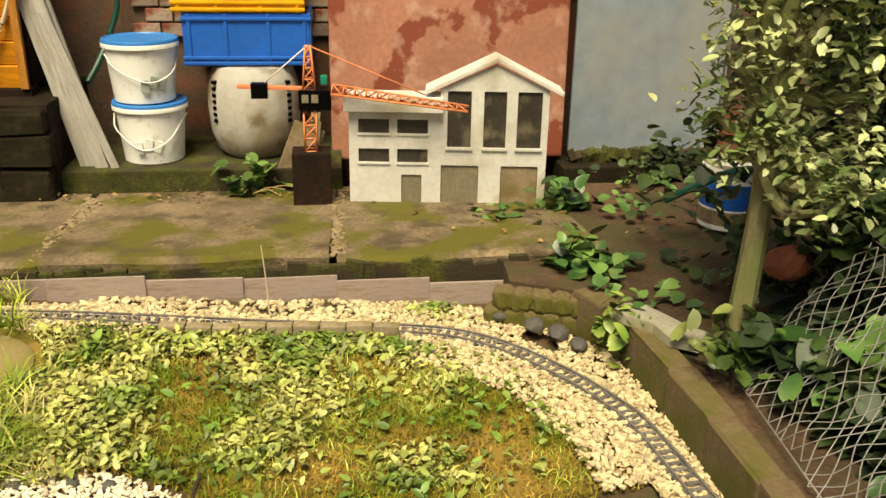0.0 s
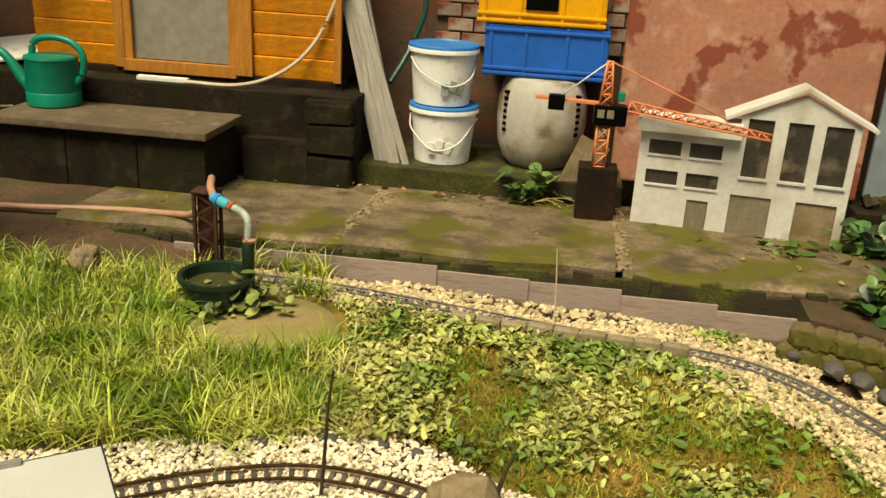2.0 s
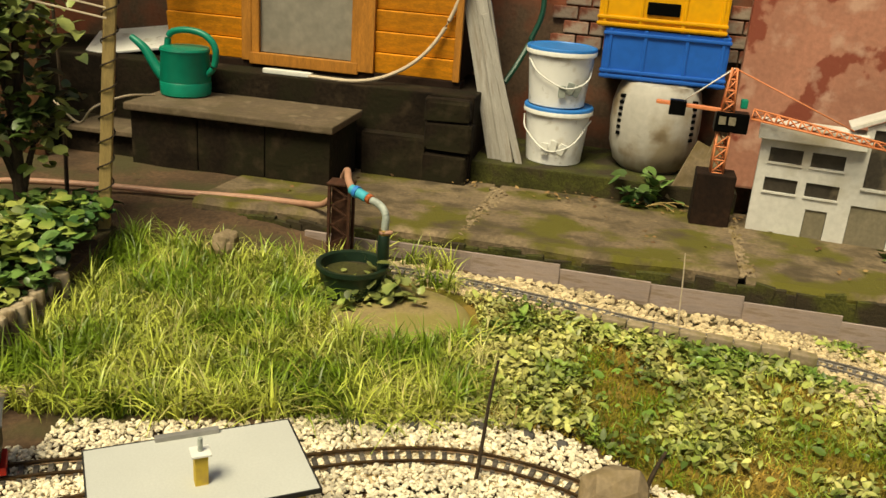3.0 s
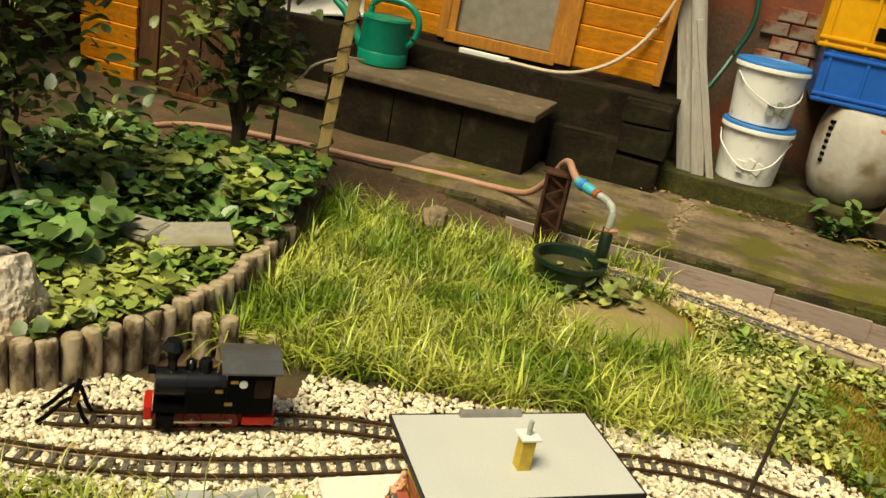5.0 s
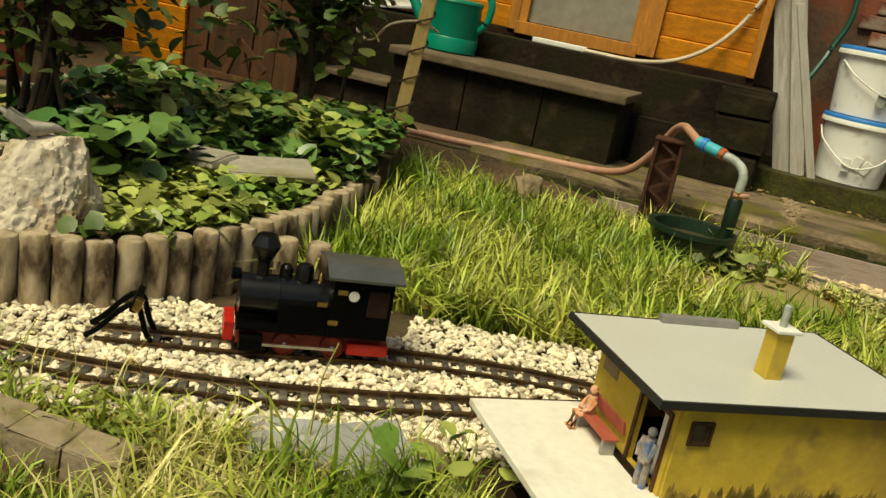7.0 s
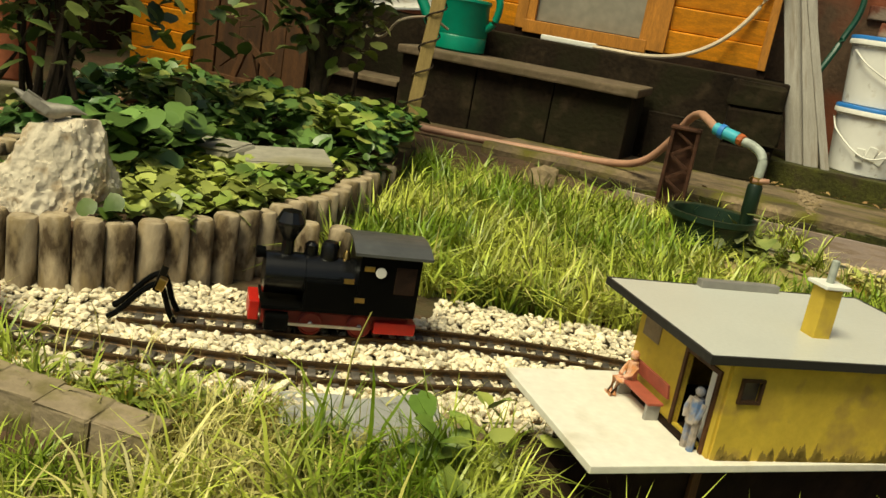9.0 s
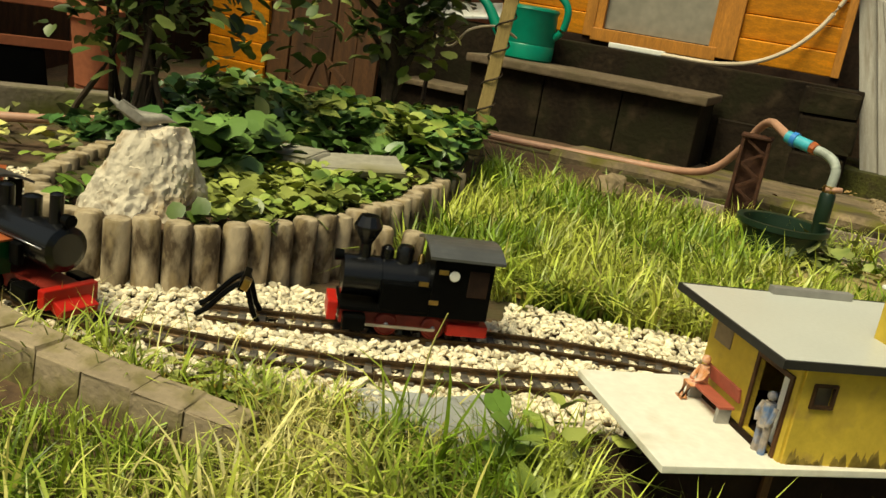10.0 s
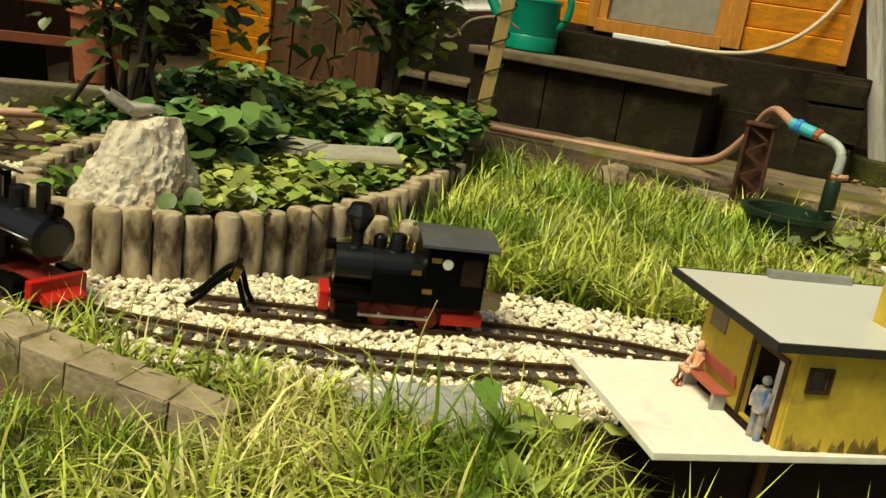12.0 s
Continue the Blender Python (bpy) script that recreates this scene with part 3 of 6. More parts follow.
boards(shed, -0.675, -0.30, 0.0, 10)
boards(shed, 0.30, 0.655, 0.0, 10)
for x, w in ((-0.285, 0.045), (0.255, 0.09), (0.665, 0.03)):
    part("post", box(B(), x, -0.03, 0.46, w, 0.024, 0.92, bevel=0.003), M["orange_trim"], shed)
win = part("window", box(B(), 0.0, -0.012, 0.47, 0.48, 0.008, 0.86), M["glass_dull"], shed, "dusty greyish window pane")
part("window_frame", box(B(), -0.02, -0.03, 0.012, 0.5, 0.03, 0.05, bevel=0.003), M["orange_trim"], win)
part("window_frame", box(B(), 0.215, -0.028, 0.47, 0.035, 0.022, 0.88, bevel=0.003), M["orange_trim"], win)
part("window_frame", box(B(), -0.245, -0.028, 0.47, 0.035, 0.022, 0.88, bevel=0.003), M["orange_trim"], win)
part("sill", box(B(), 0, 0.02, -0.022, 1.37, 0.1, 0.045, bevel=0.003), M["dark_wood"], shed)
part("roof", box(B(), -0.1, 0.5, 0.99, 1.5, 1.1, 0.05, pose(0, 0, 0, 3), 0.004), M["dark_wood"], shed)

# concrete step
step = thing("concrete_step", W(-1.675, 3.2, 0.05), "worn mossy concrete step before the shed", "step")
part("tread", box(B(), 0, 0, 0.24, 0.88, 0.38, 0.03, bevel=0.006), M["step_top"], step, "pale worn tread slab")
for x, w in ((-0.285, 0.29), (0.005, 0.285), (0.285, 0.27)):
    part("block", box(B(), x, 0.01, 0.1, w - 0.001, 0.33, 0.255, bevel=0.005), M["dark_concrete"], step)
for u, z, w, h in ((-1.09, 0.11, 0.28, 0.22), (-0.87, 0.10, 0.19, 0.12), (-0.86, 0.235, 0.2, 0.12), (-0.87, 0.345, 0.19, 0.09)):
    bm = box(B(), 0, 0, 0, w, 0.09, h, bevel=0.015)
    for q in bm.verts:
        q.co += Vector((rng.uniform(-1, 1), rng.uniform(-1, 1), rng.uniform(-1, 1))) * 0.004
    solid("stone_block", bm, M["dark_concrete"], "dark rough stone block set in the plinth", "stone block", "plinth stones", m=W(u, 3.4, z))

# pink board and metal sheet
bm = box(B(), 0, 0, 0.9, 1.02, 0.05, 1.72, bevel=0.012)
solid("painted_panel", bm, M["pink"], "flaking salmon-pink painted panel leaning on the wall", "panel", m=W(0.79, 3.76, 0.04) @ pose(0, 0, 0, -2))
bm = box(B(), 0, 0, 0.85, 0.68, 0.02, 1.7, bevel=0.003)
sheet = thing("metal_sheet_door", W(1.67, 3.76, 0.06), "blue-grey galvanised sheet door with mossy foot", "metal door")
part("sheet", bm, M["metal_sheet"], sheet)
part("post", box(B(), 0.36, -0.01, 0.85, 0.03, 0.03, 1.7, bevel=0.004), M["wire"], sheet, "grey metal post")
bm = B()
for i in range(40):
    box(bm, -0.33 + i * 0.017, -0.03 + rng.uniform(-0.012, 0.012), 0.02 + rng.uniform(-0.01, 0.014), 0.03, 0.05, 0.05, pose(0, 0, 0, rng.uniform(-30, 30), rng.uniform(-30, 30), 0))
part("moss", bm, M["moss"], sheet, "moss along the foot")

pts = []
for _ in range(260):
    u, v = rng.uniform(-1.5, 1.05), rng.uniform(2.68, 3.4)
    z0 = 0.076 - (v - 2.65) * 0.05 - (0.012 if u > 0.3 else 0.0)
    x, y = uv(u, v)
    pts.append((x, y, z0 + 0.001))
crack = []
for u0, u1, w0, zc in ((0.295, 0.285, 0.03, 0.06), (-0.64, -0.62, 0.03, 0.066)):
    for _ in range(260):
        f = rng.random()
        x, y = uv(u0 + (u1 - u0) * f + rng.normal(0, w0 * (0.35 + 0.3 * f)), 2.655 + 0.7 * f)
        crack.append((x, y, zc - 0.03 * f + 0.012 * rng.random()))
stones("rubble", crack, 0.012, M["kerb"], "brown rubble filling the slab cracks", 0.6, "debris")
stones("debris", pts, 0.006, M["kerb"], "small stones and crumbs on the slabs", 0.4, "debris")


litter = []
for _ in range(150):
    u, v = rng.uniform(-1.5, 1.2), 3.42 - abs(rng.normal(0, 0.05))
    litter.append((*uv(u, v), 0.052 + 0.008 * rng.random()))
for _ in range(60):
    u, v = rng.uniform(-2.0, 1.3), rng.uniform(2.7, 3.3)
    litter.append((*uv(u, v), 0.082 - (v - 2.65) * 0.05))


# ---- things along the wall ----
def bucket(m, label, dirt_label, low):
    b = thing("paint_bucket", m, label, "bucket", "stacked buckets")
    part("body", lathe(B(), [(0.112, 0.0), (0.118, 0.004), (0.136, 0.205), (0.139, 0.207), (0.139, 0.222), (0.136, 0.224)], 36), M["white_plastic"], b)
    lid = part("lid", lathe(B(), [(0.138, 0.222), (0.146, 0.224), (0.148, 0.238), (0.145, 0.244), (0.136, 0.246), (0.132, 0.241), (0.05, 0.241)], 36), M["lid_blue"], b, "blue plastic lid")
    part("rim", lathe(B(), [(0.139, 0.212), (0.1485, 0.214), (0.1485, 0.229), (0.147, 0.231)], 36), M["white"], b, "white lid rim")
    pts = smooth_path([(-0.142, -0.01, 0.19), (-0.12, -0.09, 0.14), (-0.02, -0.145, low), (0.08, -0.125, low + 0.03), (0.143, -0.01, 0.19)], 6)
    part("handle", sweep(B(), pts, 0.0032, 6), M["white"], b, "white wire handle")
    bm = B()
    for i in range(3):
        box(bm, -0.03 + i * 0.035, -0.134 + 0.004 * i * i, 0.075 + 0.012 * (i % 2), 0.03, 0.006, 0.05, pose(0, 0, 0, 5, 12 * i, i * 14 - 14), 0.002)
    part("label_patch", bm, M[dirt_label], b, "torn scuffed paper label")
    return b


bucket(W(-0.445, 3.66, 0.125), "dirty white plastic bucket with a blue lid on the ledge", "white", 0.07)
bucket(W(-0.458, 3.655, 0.371, 25), "scuffed white bucket with blue lid standing on another", "pipe_grey", 0.09)

drum = thing("plastic_drum", W(-0.035, 3.74, 0.125) @ Matrix.Diagonal((0.96, 0.96, 1, 1)), "grimy white plastic drum on the mossy ledge", "drum")
part("body", lathe(B(), [(0.13, 0.0), (0.165, 0.03), (0.19, 0.1), (0.198, 0.2), (0.195, 0.28), (0.18, 0.34), (0.165, 0.37), (0.14, 0.375)], 40), M["drum_white"], drum)
for k in range(7):
    for s in (-1, 1):
        a = radians(-90 + s * 52)
        part("grip", box(B(), 0.192 * math.cos(a), 0.192 * math.sin(a), 0.16 + k * 0.026, 0.02, 0.02, 0.015, pose(0, 0, 0, 0, 0, s * 38), 0.003), M["black"], drum)


def crate(m, w, d, h, material, label, name):
    c = thing(name, m, label, "crate")
    t = 0.012
    for x, y, sx, sy in ((0, -d / 2, w, t), (0, d / 2, w, t), (-w / 2, 0, t, d), (w / 2, 0, t, d)):
        part("side", box(B(), x, y, h / 2, sx, sy, h, bevel=0.003), material, c)
    part("bottom", box(B(), 0, 0, 0.006, w - 0.014, d - 0.014, t), material, c)
    for z in (0.012, h - 0.02, h * 0.16):
        part("rib", box(B(), 0, -d / 2 - 0.008, z, w + 0.02, 0.016, 0.014, bevel=0.004), material, c)
    for x in (-w / 2 + 0.02, w / 2 - 0.02, -w * 0.17, w * 0.17):
        part("upright", box(B(), x, -d / 2 - 0.007, h / 2, 0.014, 0.012, h, bevel=0.003), material, c)
    return c


crate(W(-0.04, 3.83, 0.503), 0.49, 0.36, 0.205, M["blue_plastic"], "blue plastic crate standing on the white drum", "plastic_crate")
yc = crate(W(-0.07, 3.83, 0.712), 0.50, 0.36, 0.24, M["yellow_plastic"], "yellow plastic crate stacked on the blue one", "plastic_crate")
part("grip_hole", box(B(), 0.0, -0.193, 0.085, 0.13, 0.008, 0.05, bevel=0.004), M["black"], yc, "dark hand hole")

for u, v, z, w, l, ry, rx, tw in ((-0.655, 3.55, 0.12, 0.115, 0.98, -15, -6, 0), (-0.575, 3.52, 0.12, 0.03, 0.64, -18, -8, 10), (-0.625, 3.525, 0.12, 0.05, 0.76, -15, -6, 4)):
    bm = box(B(), 0, 0, l / 2, w, 0.02, l, bevel=0.003)
    solid("plank", bm, M["grey_wood"], "long grey weathered plank leaning against the wall", "plank", "leaning planks", m=W(u, v, z) @ pose(0, 0, 0, rx, ry, tw))
for u, w, l, ry in ((0.10, 0.13, 0.26, 24), (0.145, 0.03, 0.30, 16), (0.17, 0.025, 0.30, 13), (0.195, 0.02, 0.26, 10)):
    bm = box(B(), 0, 0, l / 2, w, 0.012, l, bevel=0.002)
    solid("wooden_offcut", bm, M["kerb"], "brown wooden offcut leaning behind the crane", "board", "offcuts behind the crane", m=W(u, 3.47, 0.05) @ pose(0, 0, 0, -10, ry, 8))
bm = sweep(B(), smooth_path([uv(-0.62, 3.93) + (1.0,), uv(-0.58, 3.9) + (0.75,), uv(-0.62, 3.88) + (0.6,), uv(-0.66, 3.82) + (0.5,), uv(-0.7, 3.75) + (0.42,)], 6), 0.012, 8)
solid("garden_hose", bm, M["hose_green"], "dark green hose hanging behind the buckets", "hose")
brick_panel = thing("brick_patch", W(-0.05, 3.995, 0.60), "exposed reddish bricks in the plastered wall", "brickwork")
BRICK = mesh_of("brick", box(B(), 0, 0, 0, 0.112, 0.03, 0.054, bevel=0.005), M["old_brick"])
for i in range(9):
    for j in range(4):
        ob = new("brick", BRICK)
        ob.parent = brick_panel
        ob.matrix_basis = pose(-0.44 + i * 0.119 + 0.055 * (j % 2), rng.uniform(-0.004, 0.004), j * 0.062, 0, rng.uniform(-1, 1), 0)

# crane on its block
crane = thing("toy_crane", W(0.205, 3.28, 0.04), "orange toy tower crane on a dark block", "toy crane")
part("base", box(B(), 0, 0, 0.105, 0.145, 0.12, 0.21, bevel=0.004), M["dark_wood"], crane, "dark wooden base block")


def lattice(w0, w1, l, cells, r, flat=False):
    """A lattice girder along +x, tapering from w0 to w1."""
    bm = B()
    cs = [(-1, -1), (1, -1), (1, 1), (-1, 1)] if not flat else [(-1, -1), (1, -1), (0, 1)]
    pt = lambda i, c: Vector((l * i / cells, c[0] * (w0 + (w1 - w0) * i / cells) / 2, c[1] * (w0 + (w1 - w0) * i / cells) / 2))
    for c in cs:
        sweep(bm, [pt(0, c), pt(cells, c)], r, 4)
    for i in range(cells):
        for k in range(len(cs)):
            a, b = cs[k], cs[(k + 1) % len(cs)]
            sweep(bm, [pt(i, a), pt(i + 1, b)], r * 0.8, 4)
            sweep(bm, [pt(i, a), pt(i, b)], r * 0.8, 4)
    return bm


def placed(bm, m):
    bmesh.ops.transform(bm, matrix=m, verts=bm.verts)
    return bm


part("mast", placed(lattice(0.045, 0.045, 0.15, 3, 0.0042), pose(0, 0, 0.21, 0, -90, 0)), M["crane_orange"], crane)
part("tower_top", placed(lattice(0.045, 0.018, 0.16, 4, 0.004), pose(0, 0, 0.44, 0, -90, 0)), M["crane_orange"], crane)
part("jib", placed(lattice(0.034, 0.020, 0.50, 12, 0.0036, True), pose(0.085, -0.055, 0.452, 0, 6.0, -13)), M["crane_orange"], crane)
part("counter_jib", box(B(), -0.14, 0, 0.448, 0.24, 0.03, 0.012, pose(0, 0, 0, 0, 2, 0), 0.002), M["crane_orange"], crane)
part("counterweight", box(B(), -0.18, -0.005, 0.438, 0.06, 0.04, 0.055, bevel=0.003), M["black"], crane, "black counterweight")
cab = part("cab", box(B(), 0.02, 0, 0.405, 0.12, 0.07, 0.075, bevel=0.006), M["black"], crane, "black crane cab")
for x in (-0.015, 0.02):
    part("cab_window", box(B(), x, -0.037, 0.412, 0.025, 0.004, 0.03, bevel=0.001), M["pane_dull"], cab)
part("seat_block", box(B(), 0.055, 0.0, 0.475, 0.025, 0.03, 0.035, bevel=0.006), M["green_plastic"], crane, "teal detail")
part("cable", sweep(B(), [(0, 0, 0.6), (0.42, -0.13, 0.442)], 0.0028, 4), M["crane_orange"], crane)
part("cable", sweep(B(), [(0, 0, 0.6), (-0.16, 0, 0.465)], 0.0028, 4), M["white"], crane)

# model house
house = thing("model_house", W(0.72, 3.24, 0.03, -7), "weathered white wooden model house with dark windows", "model house")


def facade(x0, x1, z0, z1, holes, th=0.016):
    bm = B()
    xs_ = sorted({x0, x1, *[h[0] for h in holes], *[h[1] for h in holes]})
    zs_ = sorted({z0, z1, *[h[2] for h in holes], *[h[3] for h in holes]})
    for a, b in zip(xs_, xs_[1:]):
        for c, d in zip(zs_, zs_[1:]):
            mx, mz = (a + b) / 2, (c + d) / 2
            if not any(h[0] < mx < h[1] and h[2] < mz < h[3] for h in holes):
                box(bm, mx, 0, mz, b - a, th, d - c)
    bmesh.ops.remove_doubles(bm, verts=bm.verts, dist=0.0005)
    return bm


LH = [(-0.34, -0.223, 0.285, 0.34), (-0.193, -0.077, 0.285, 0.34), (-0.34, -0.223, 0.172, 0.226), (-0.193, -0.077, 0.172, 0.226), (-0.177, -0.10, 0.0, 0.125)]
RH = [(-0.004, 0.085, 0.235, 0.45), (0.132, 0.217, 0.235, 0.45), (0.258, 0.35, 0.235, 0.45), (-0.026, 0.118, 0.0, 0.165), (0.203, 0.345, 0.0, 0.165)]
part("wall", facade(-0.375, -0.03, 0, 0.37, LH), M["house_white"], house)
part("wall", facade(-0.03, 0.375, 0, 0.455, RH), M["house_white"], house)
bm = B()
tri_ = [(-0.03, 0.455), (0.375, 0.455), (0.175, 0.55)]
f_ = [bm.verts.new((x, -0.008, z)) for x, z in tri_]
b_ = [bm.verts.new((x, 0.008, z)) for x, z in tri_]
bm.faces.new(f_)
bm.faces.new(b_)
for i in range(3):
    bm.faces.new((f_[i], f_[(i + 1) % 3], b_[(i + 1) % 3], b_[i]))
part("gable", bm, M["house_white"], house)
for x0, z0, x1, z1 in ((-0.085, 0.445, 0.178, 0.572), (0.172, 0.572, 0.425, 0.445)):
    l = math.hypot(x1 - x0, z1 - z0)
    part("roof", box(B(), (x0 + x1) / 2, 0.045, (z0 + z1) / 2, l, 0.14, 0.014, pose(0, 0, 0, 0, -math.degrees(math.atan2(z1 - z0, x1 - x0)), 0), 0.002), M["house_white"], house)
part("flat_roof", box(B(), -0.205, 0.03, 0.40, 0.37, 0.15, 0.055, bevel=0.004), M["house_white"], house, "thick white flat roof")
for s, x in (("side_wall", -0.367), ("side_wall", 0.367)):
    part(s, box(B(), x, 0.06, 0.18 if x < 0 else 0.22, 0.014, 0.11, 0.36 if x < 0 else 0.44), M["house_white"], house)
part("back_panel", box(B(), 0.0, 0.115, 0.2, 0.73, 0.01, 0.4), M["dark_wood"], house)
for h in LH[:4] + RH[:3]:
    part("window", box(B(), (h[0] + h[1]) / 2, 0.004, (h[2] + h[3]) / 2, h[1] - h[0], 0.004, h[3] - h[2]), M["pane_dark"], house, "dark dusty pane")
for h in (LH[4], RH[3]):
    part("door", box(B(), (h[0] + h[1]) / 2, 0.002, (h[2] + h[3]) / 2, h[1] - h[0] - 0.004, 0.006, h[3] - h[2] - 0.004), M["pane_dull"], house, "faded grey-beige door")
h = RH[4]
part("door", box(B(), (h[0] + h[1]) / 2, 0.003, (h[2] + h[3]) / 2, h[1] - h[0] - 0.004, 0.006, h[3] - h[2] - 0.004), M["kerb"], house, "brown mossy gate")
for h in RH[:3]:
    part("window_sill", box(B(), (h[0] + h[1]) / 2, -0.011, h[2] - 0.004, h[1] - h[0] + 0.012, 0.012, 0.008), M["house_white"], house)
for h in LH[:4]:
    part("window_sill", box(B(), (h[0] + h[1]) / 2, -0.010, h[2] - 0.003, h[1] - h[0] + 0.006, 0.008, 0.006), M["house_white"], house)

# watering can on the step
can = thing("watering_can", W(-1.985, 3.285, 0.305) @ Matrix.Scale(1.09, 4), "teal green plastic watering can on the concrete step", "watering can")
part("body", lathe(B(), [(0.085, 0), (0.095, 0.006), (0.097, 0.05), (0.094, 0.055), (0.096, 0.062), (0.09, 0.16), (0.095, 0.172), (0.092, 0.18), (0.06, 0.184)], 36), M["green_plastic"], can)
part("spout", sweep(B(), smooth_path([(-0.07, 0, 0.04), (-0.12, 0, 0.09), (-0.17, 0, 0.16), (-0.225, -0.0, 0.20)], 5), 0.026, 12, 0.012), M["green_plastic"], can)
part("handle", sweep(B(), smooth_path([(-0.075, 0, 0.165), (-0.06, 0, 0.225), (0.0, 0, 0.245), (0.08, 0, 0.235), (0.125, 0, 0.19), (0.12, 0, 0.12), (0.085, 0, 0.08)], 6), 0.0125, 10), M["green_plastic"], can)
bm = box(B(), 0, 0, 0, 0.5, 0.36, 0.012, bevel=0.003)
solid("fibre_board", bm, M["white_plastic"], "pale board lying beside the shed", "board", m=W(-2.42, 3.72, 0.45) @ pose(0, 0, 0, 10, -8, 18))
bm = box(B(), 0, 0, 0, 0.3, 0.22, 0.02, bevel=0.004)
solid("loose_slab", bm, M["step_top"], "pale loose slab lying beside the step", "slab", m=W(-2.28, 3.2, 0.15))
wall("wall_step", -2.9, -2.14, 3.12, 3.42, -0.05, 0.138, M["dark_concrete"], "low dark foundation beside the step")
bm = sweep(B(), smooth_path([uv(-1.5, 3.45) + (0.408,), uv(-1.28, 3.44) + (0.412,), uv(-1.14, 3.5) + (0.45,), uv(-1.02, 3.54) + (0.54,), uv(-0.93, 3.56) + (0.68,), uv(-0.85, 3.57) + (0.9,)], 6), 0.008, 8)
solid("cable", bm, M["hose_white"], "cream cable drooping across the shed front", "cable")
bm = box(B(), 0, 0, 0, 0.22, 0.03, 0.02, bevel=0.004)
solid("white_batten", bm, M["white"], "short peeling white batten on the plinth", "batten", m=W(-1.6, 3.46, 0.411))

# ---- water crane, pot and hose ----
tower = thing("lattice_tower", pose(-0.385, 2.655, -0.02, 0, 0, -12) @ Matrix.Diagonal((1.2, 1.7, 1.1, 1)), "rusty perforated metal tower beside the track", "tower")
for x in (-0.028, 0.028):
    for y in (-0.014, 0.014):
        part("post", box(B(), x, y, 0.125, 0.008, 0.008, 0.25, bevel=0.001), M["rust"], tower)
for k in range(8):
    for y in (-0.014, 0.014):
        part("brace", box(B(), 0, y, 0.02 + k * 0.03, 0.066, 0.003, 0.006, pose(0, 0, 0, 0, 35 if k % 2 else -35, 0)), M["rust"], tower)
part("plate", box(B(), 0, 0.0, 0.125, 0.05, 0.006, 0.25), M["rust"], tower)
part("cap", box(B(), 0, 0, 0.252, 0.068, 0.04, 0.008, bevel=0.002), M["rust"], tower)

tub = thing("plant_tub", pose(-0.325, 2.385, -0.015) @ Matrix.Scale(1.1, 4), "dark green round tub half full of soil", "tub")
part("shell", lathe(B(), [(0.075, 0), (0.092, 0.08), (0.1, 0.084), (0.1, 0.096), (0.094, 0.097), (0.086, 0.094), (0.083, 0.06)], 32), M["dark_green"], tub)
part("soil", lathe(B(), [(0.08, 0.05), (0.084, 0.066), (0.03, 0.068)], 24), M["moss"], tub)

tap = thing("standpipe", pose(-0.236, 2.405, -0.02), "green standpipe with grey elbow and brass tap", "water pipe")
part("base_pipe", lathe(B(), [(0.03, 0.0), (0.02, 0.02), (0.0165, 0.06), (0.0165, 0.12), (0.0185, 0.124), (0.0185, 0.19), (0.015, 0.197)], 16), M["dark_green"], tap)
part("riser", sweep(B(), smooth_path([(0, 0, 0.19), (0.002, 0, 0.225), (0.003, 0.003, 0.25), (-0.004, 0.014, 0.27), (-0.022, 0.03, 0.283), (-0.045, 0.046, 0.289)], 6), 0.0115, 12), M["pipe_grey"], tap, "pale grey elbow pipe")
part("collar", lathe(B(), [(0.0135, 0.196), (0.016, 0.198), (0.016, 0.212), (0.0135, 0.214)], 8), M["brass"], tap, "dull brass collar")
part("valve", sweep(B(), [(-0.012, -0.008, 0.205), (0.026, -0.012, 0.209)], 0.0068, 8), M["hose_pink"], tap, "reddish tap outlet")
part("union", lathe(B(), [(0.0135, -0.008), (0.0155, -0.006), (0.0155, 0.006), (0.0135, 0.008)], 8, Matrix.Translation((-0.05, 0.049, 0.291)) @ pose(0, 0, 0, 0, -75, -42)), M["line_red"], tap, "reddish union nut")
part("coupling", sweep(B(), [(-0.056, 0.053, 0.292), (-0.108, 0.096, 0.304)], 0.0155, 12), M["turq"], tap, "turquoise hose coupling")
part("ring", sweep(B(), [(-0.086, 0.078, 0.299), (-0.096, 0.086, 0.301)], 0.019, 12), M["lid_blue"], tap)
HOSE = [(-0.342, 2.50, 0.283), (-0.358, 2.555, 0.298), (-0.366, 2.63, 0.302), (-0.378, 2.70, 0.278), (-0.405, 2.76, 0.205), (-0.46, 2.83, 0.125), (-0.55, 2.93, 0.09), (-0.75, 3.0, 0.078), (-1.05, 3.02, 0.075), (-1.3, 3.03, 0.08), (-1.62, 3.0, 0.085), (-1.79, 2.84, 0.085), (-1.87, 2.45, 0.08), (-2.0, 2.1, 0.06), (-2.3, 1.95, 0.04)]
solid("garden_hose", sweep(B(), smooth_path(HOSE, 6), 0.0115, 10), M["hose_pink"], "faded pink garden hose lying on the ground", "hose")
bm = lathe(B(), [(0.17, -0.03), (0.212, -0.004), (0.2, 0.006), (0.1, 0.013), (0.02, 0.015)], 48)
solid("round_stone", bm, M["millstone"], "round sandy millstone sunk in the lawn", "stone", m=pose(-0.18, 2.25, -0.012))


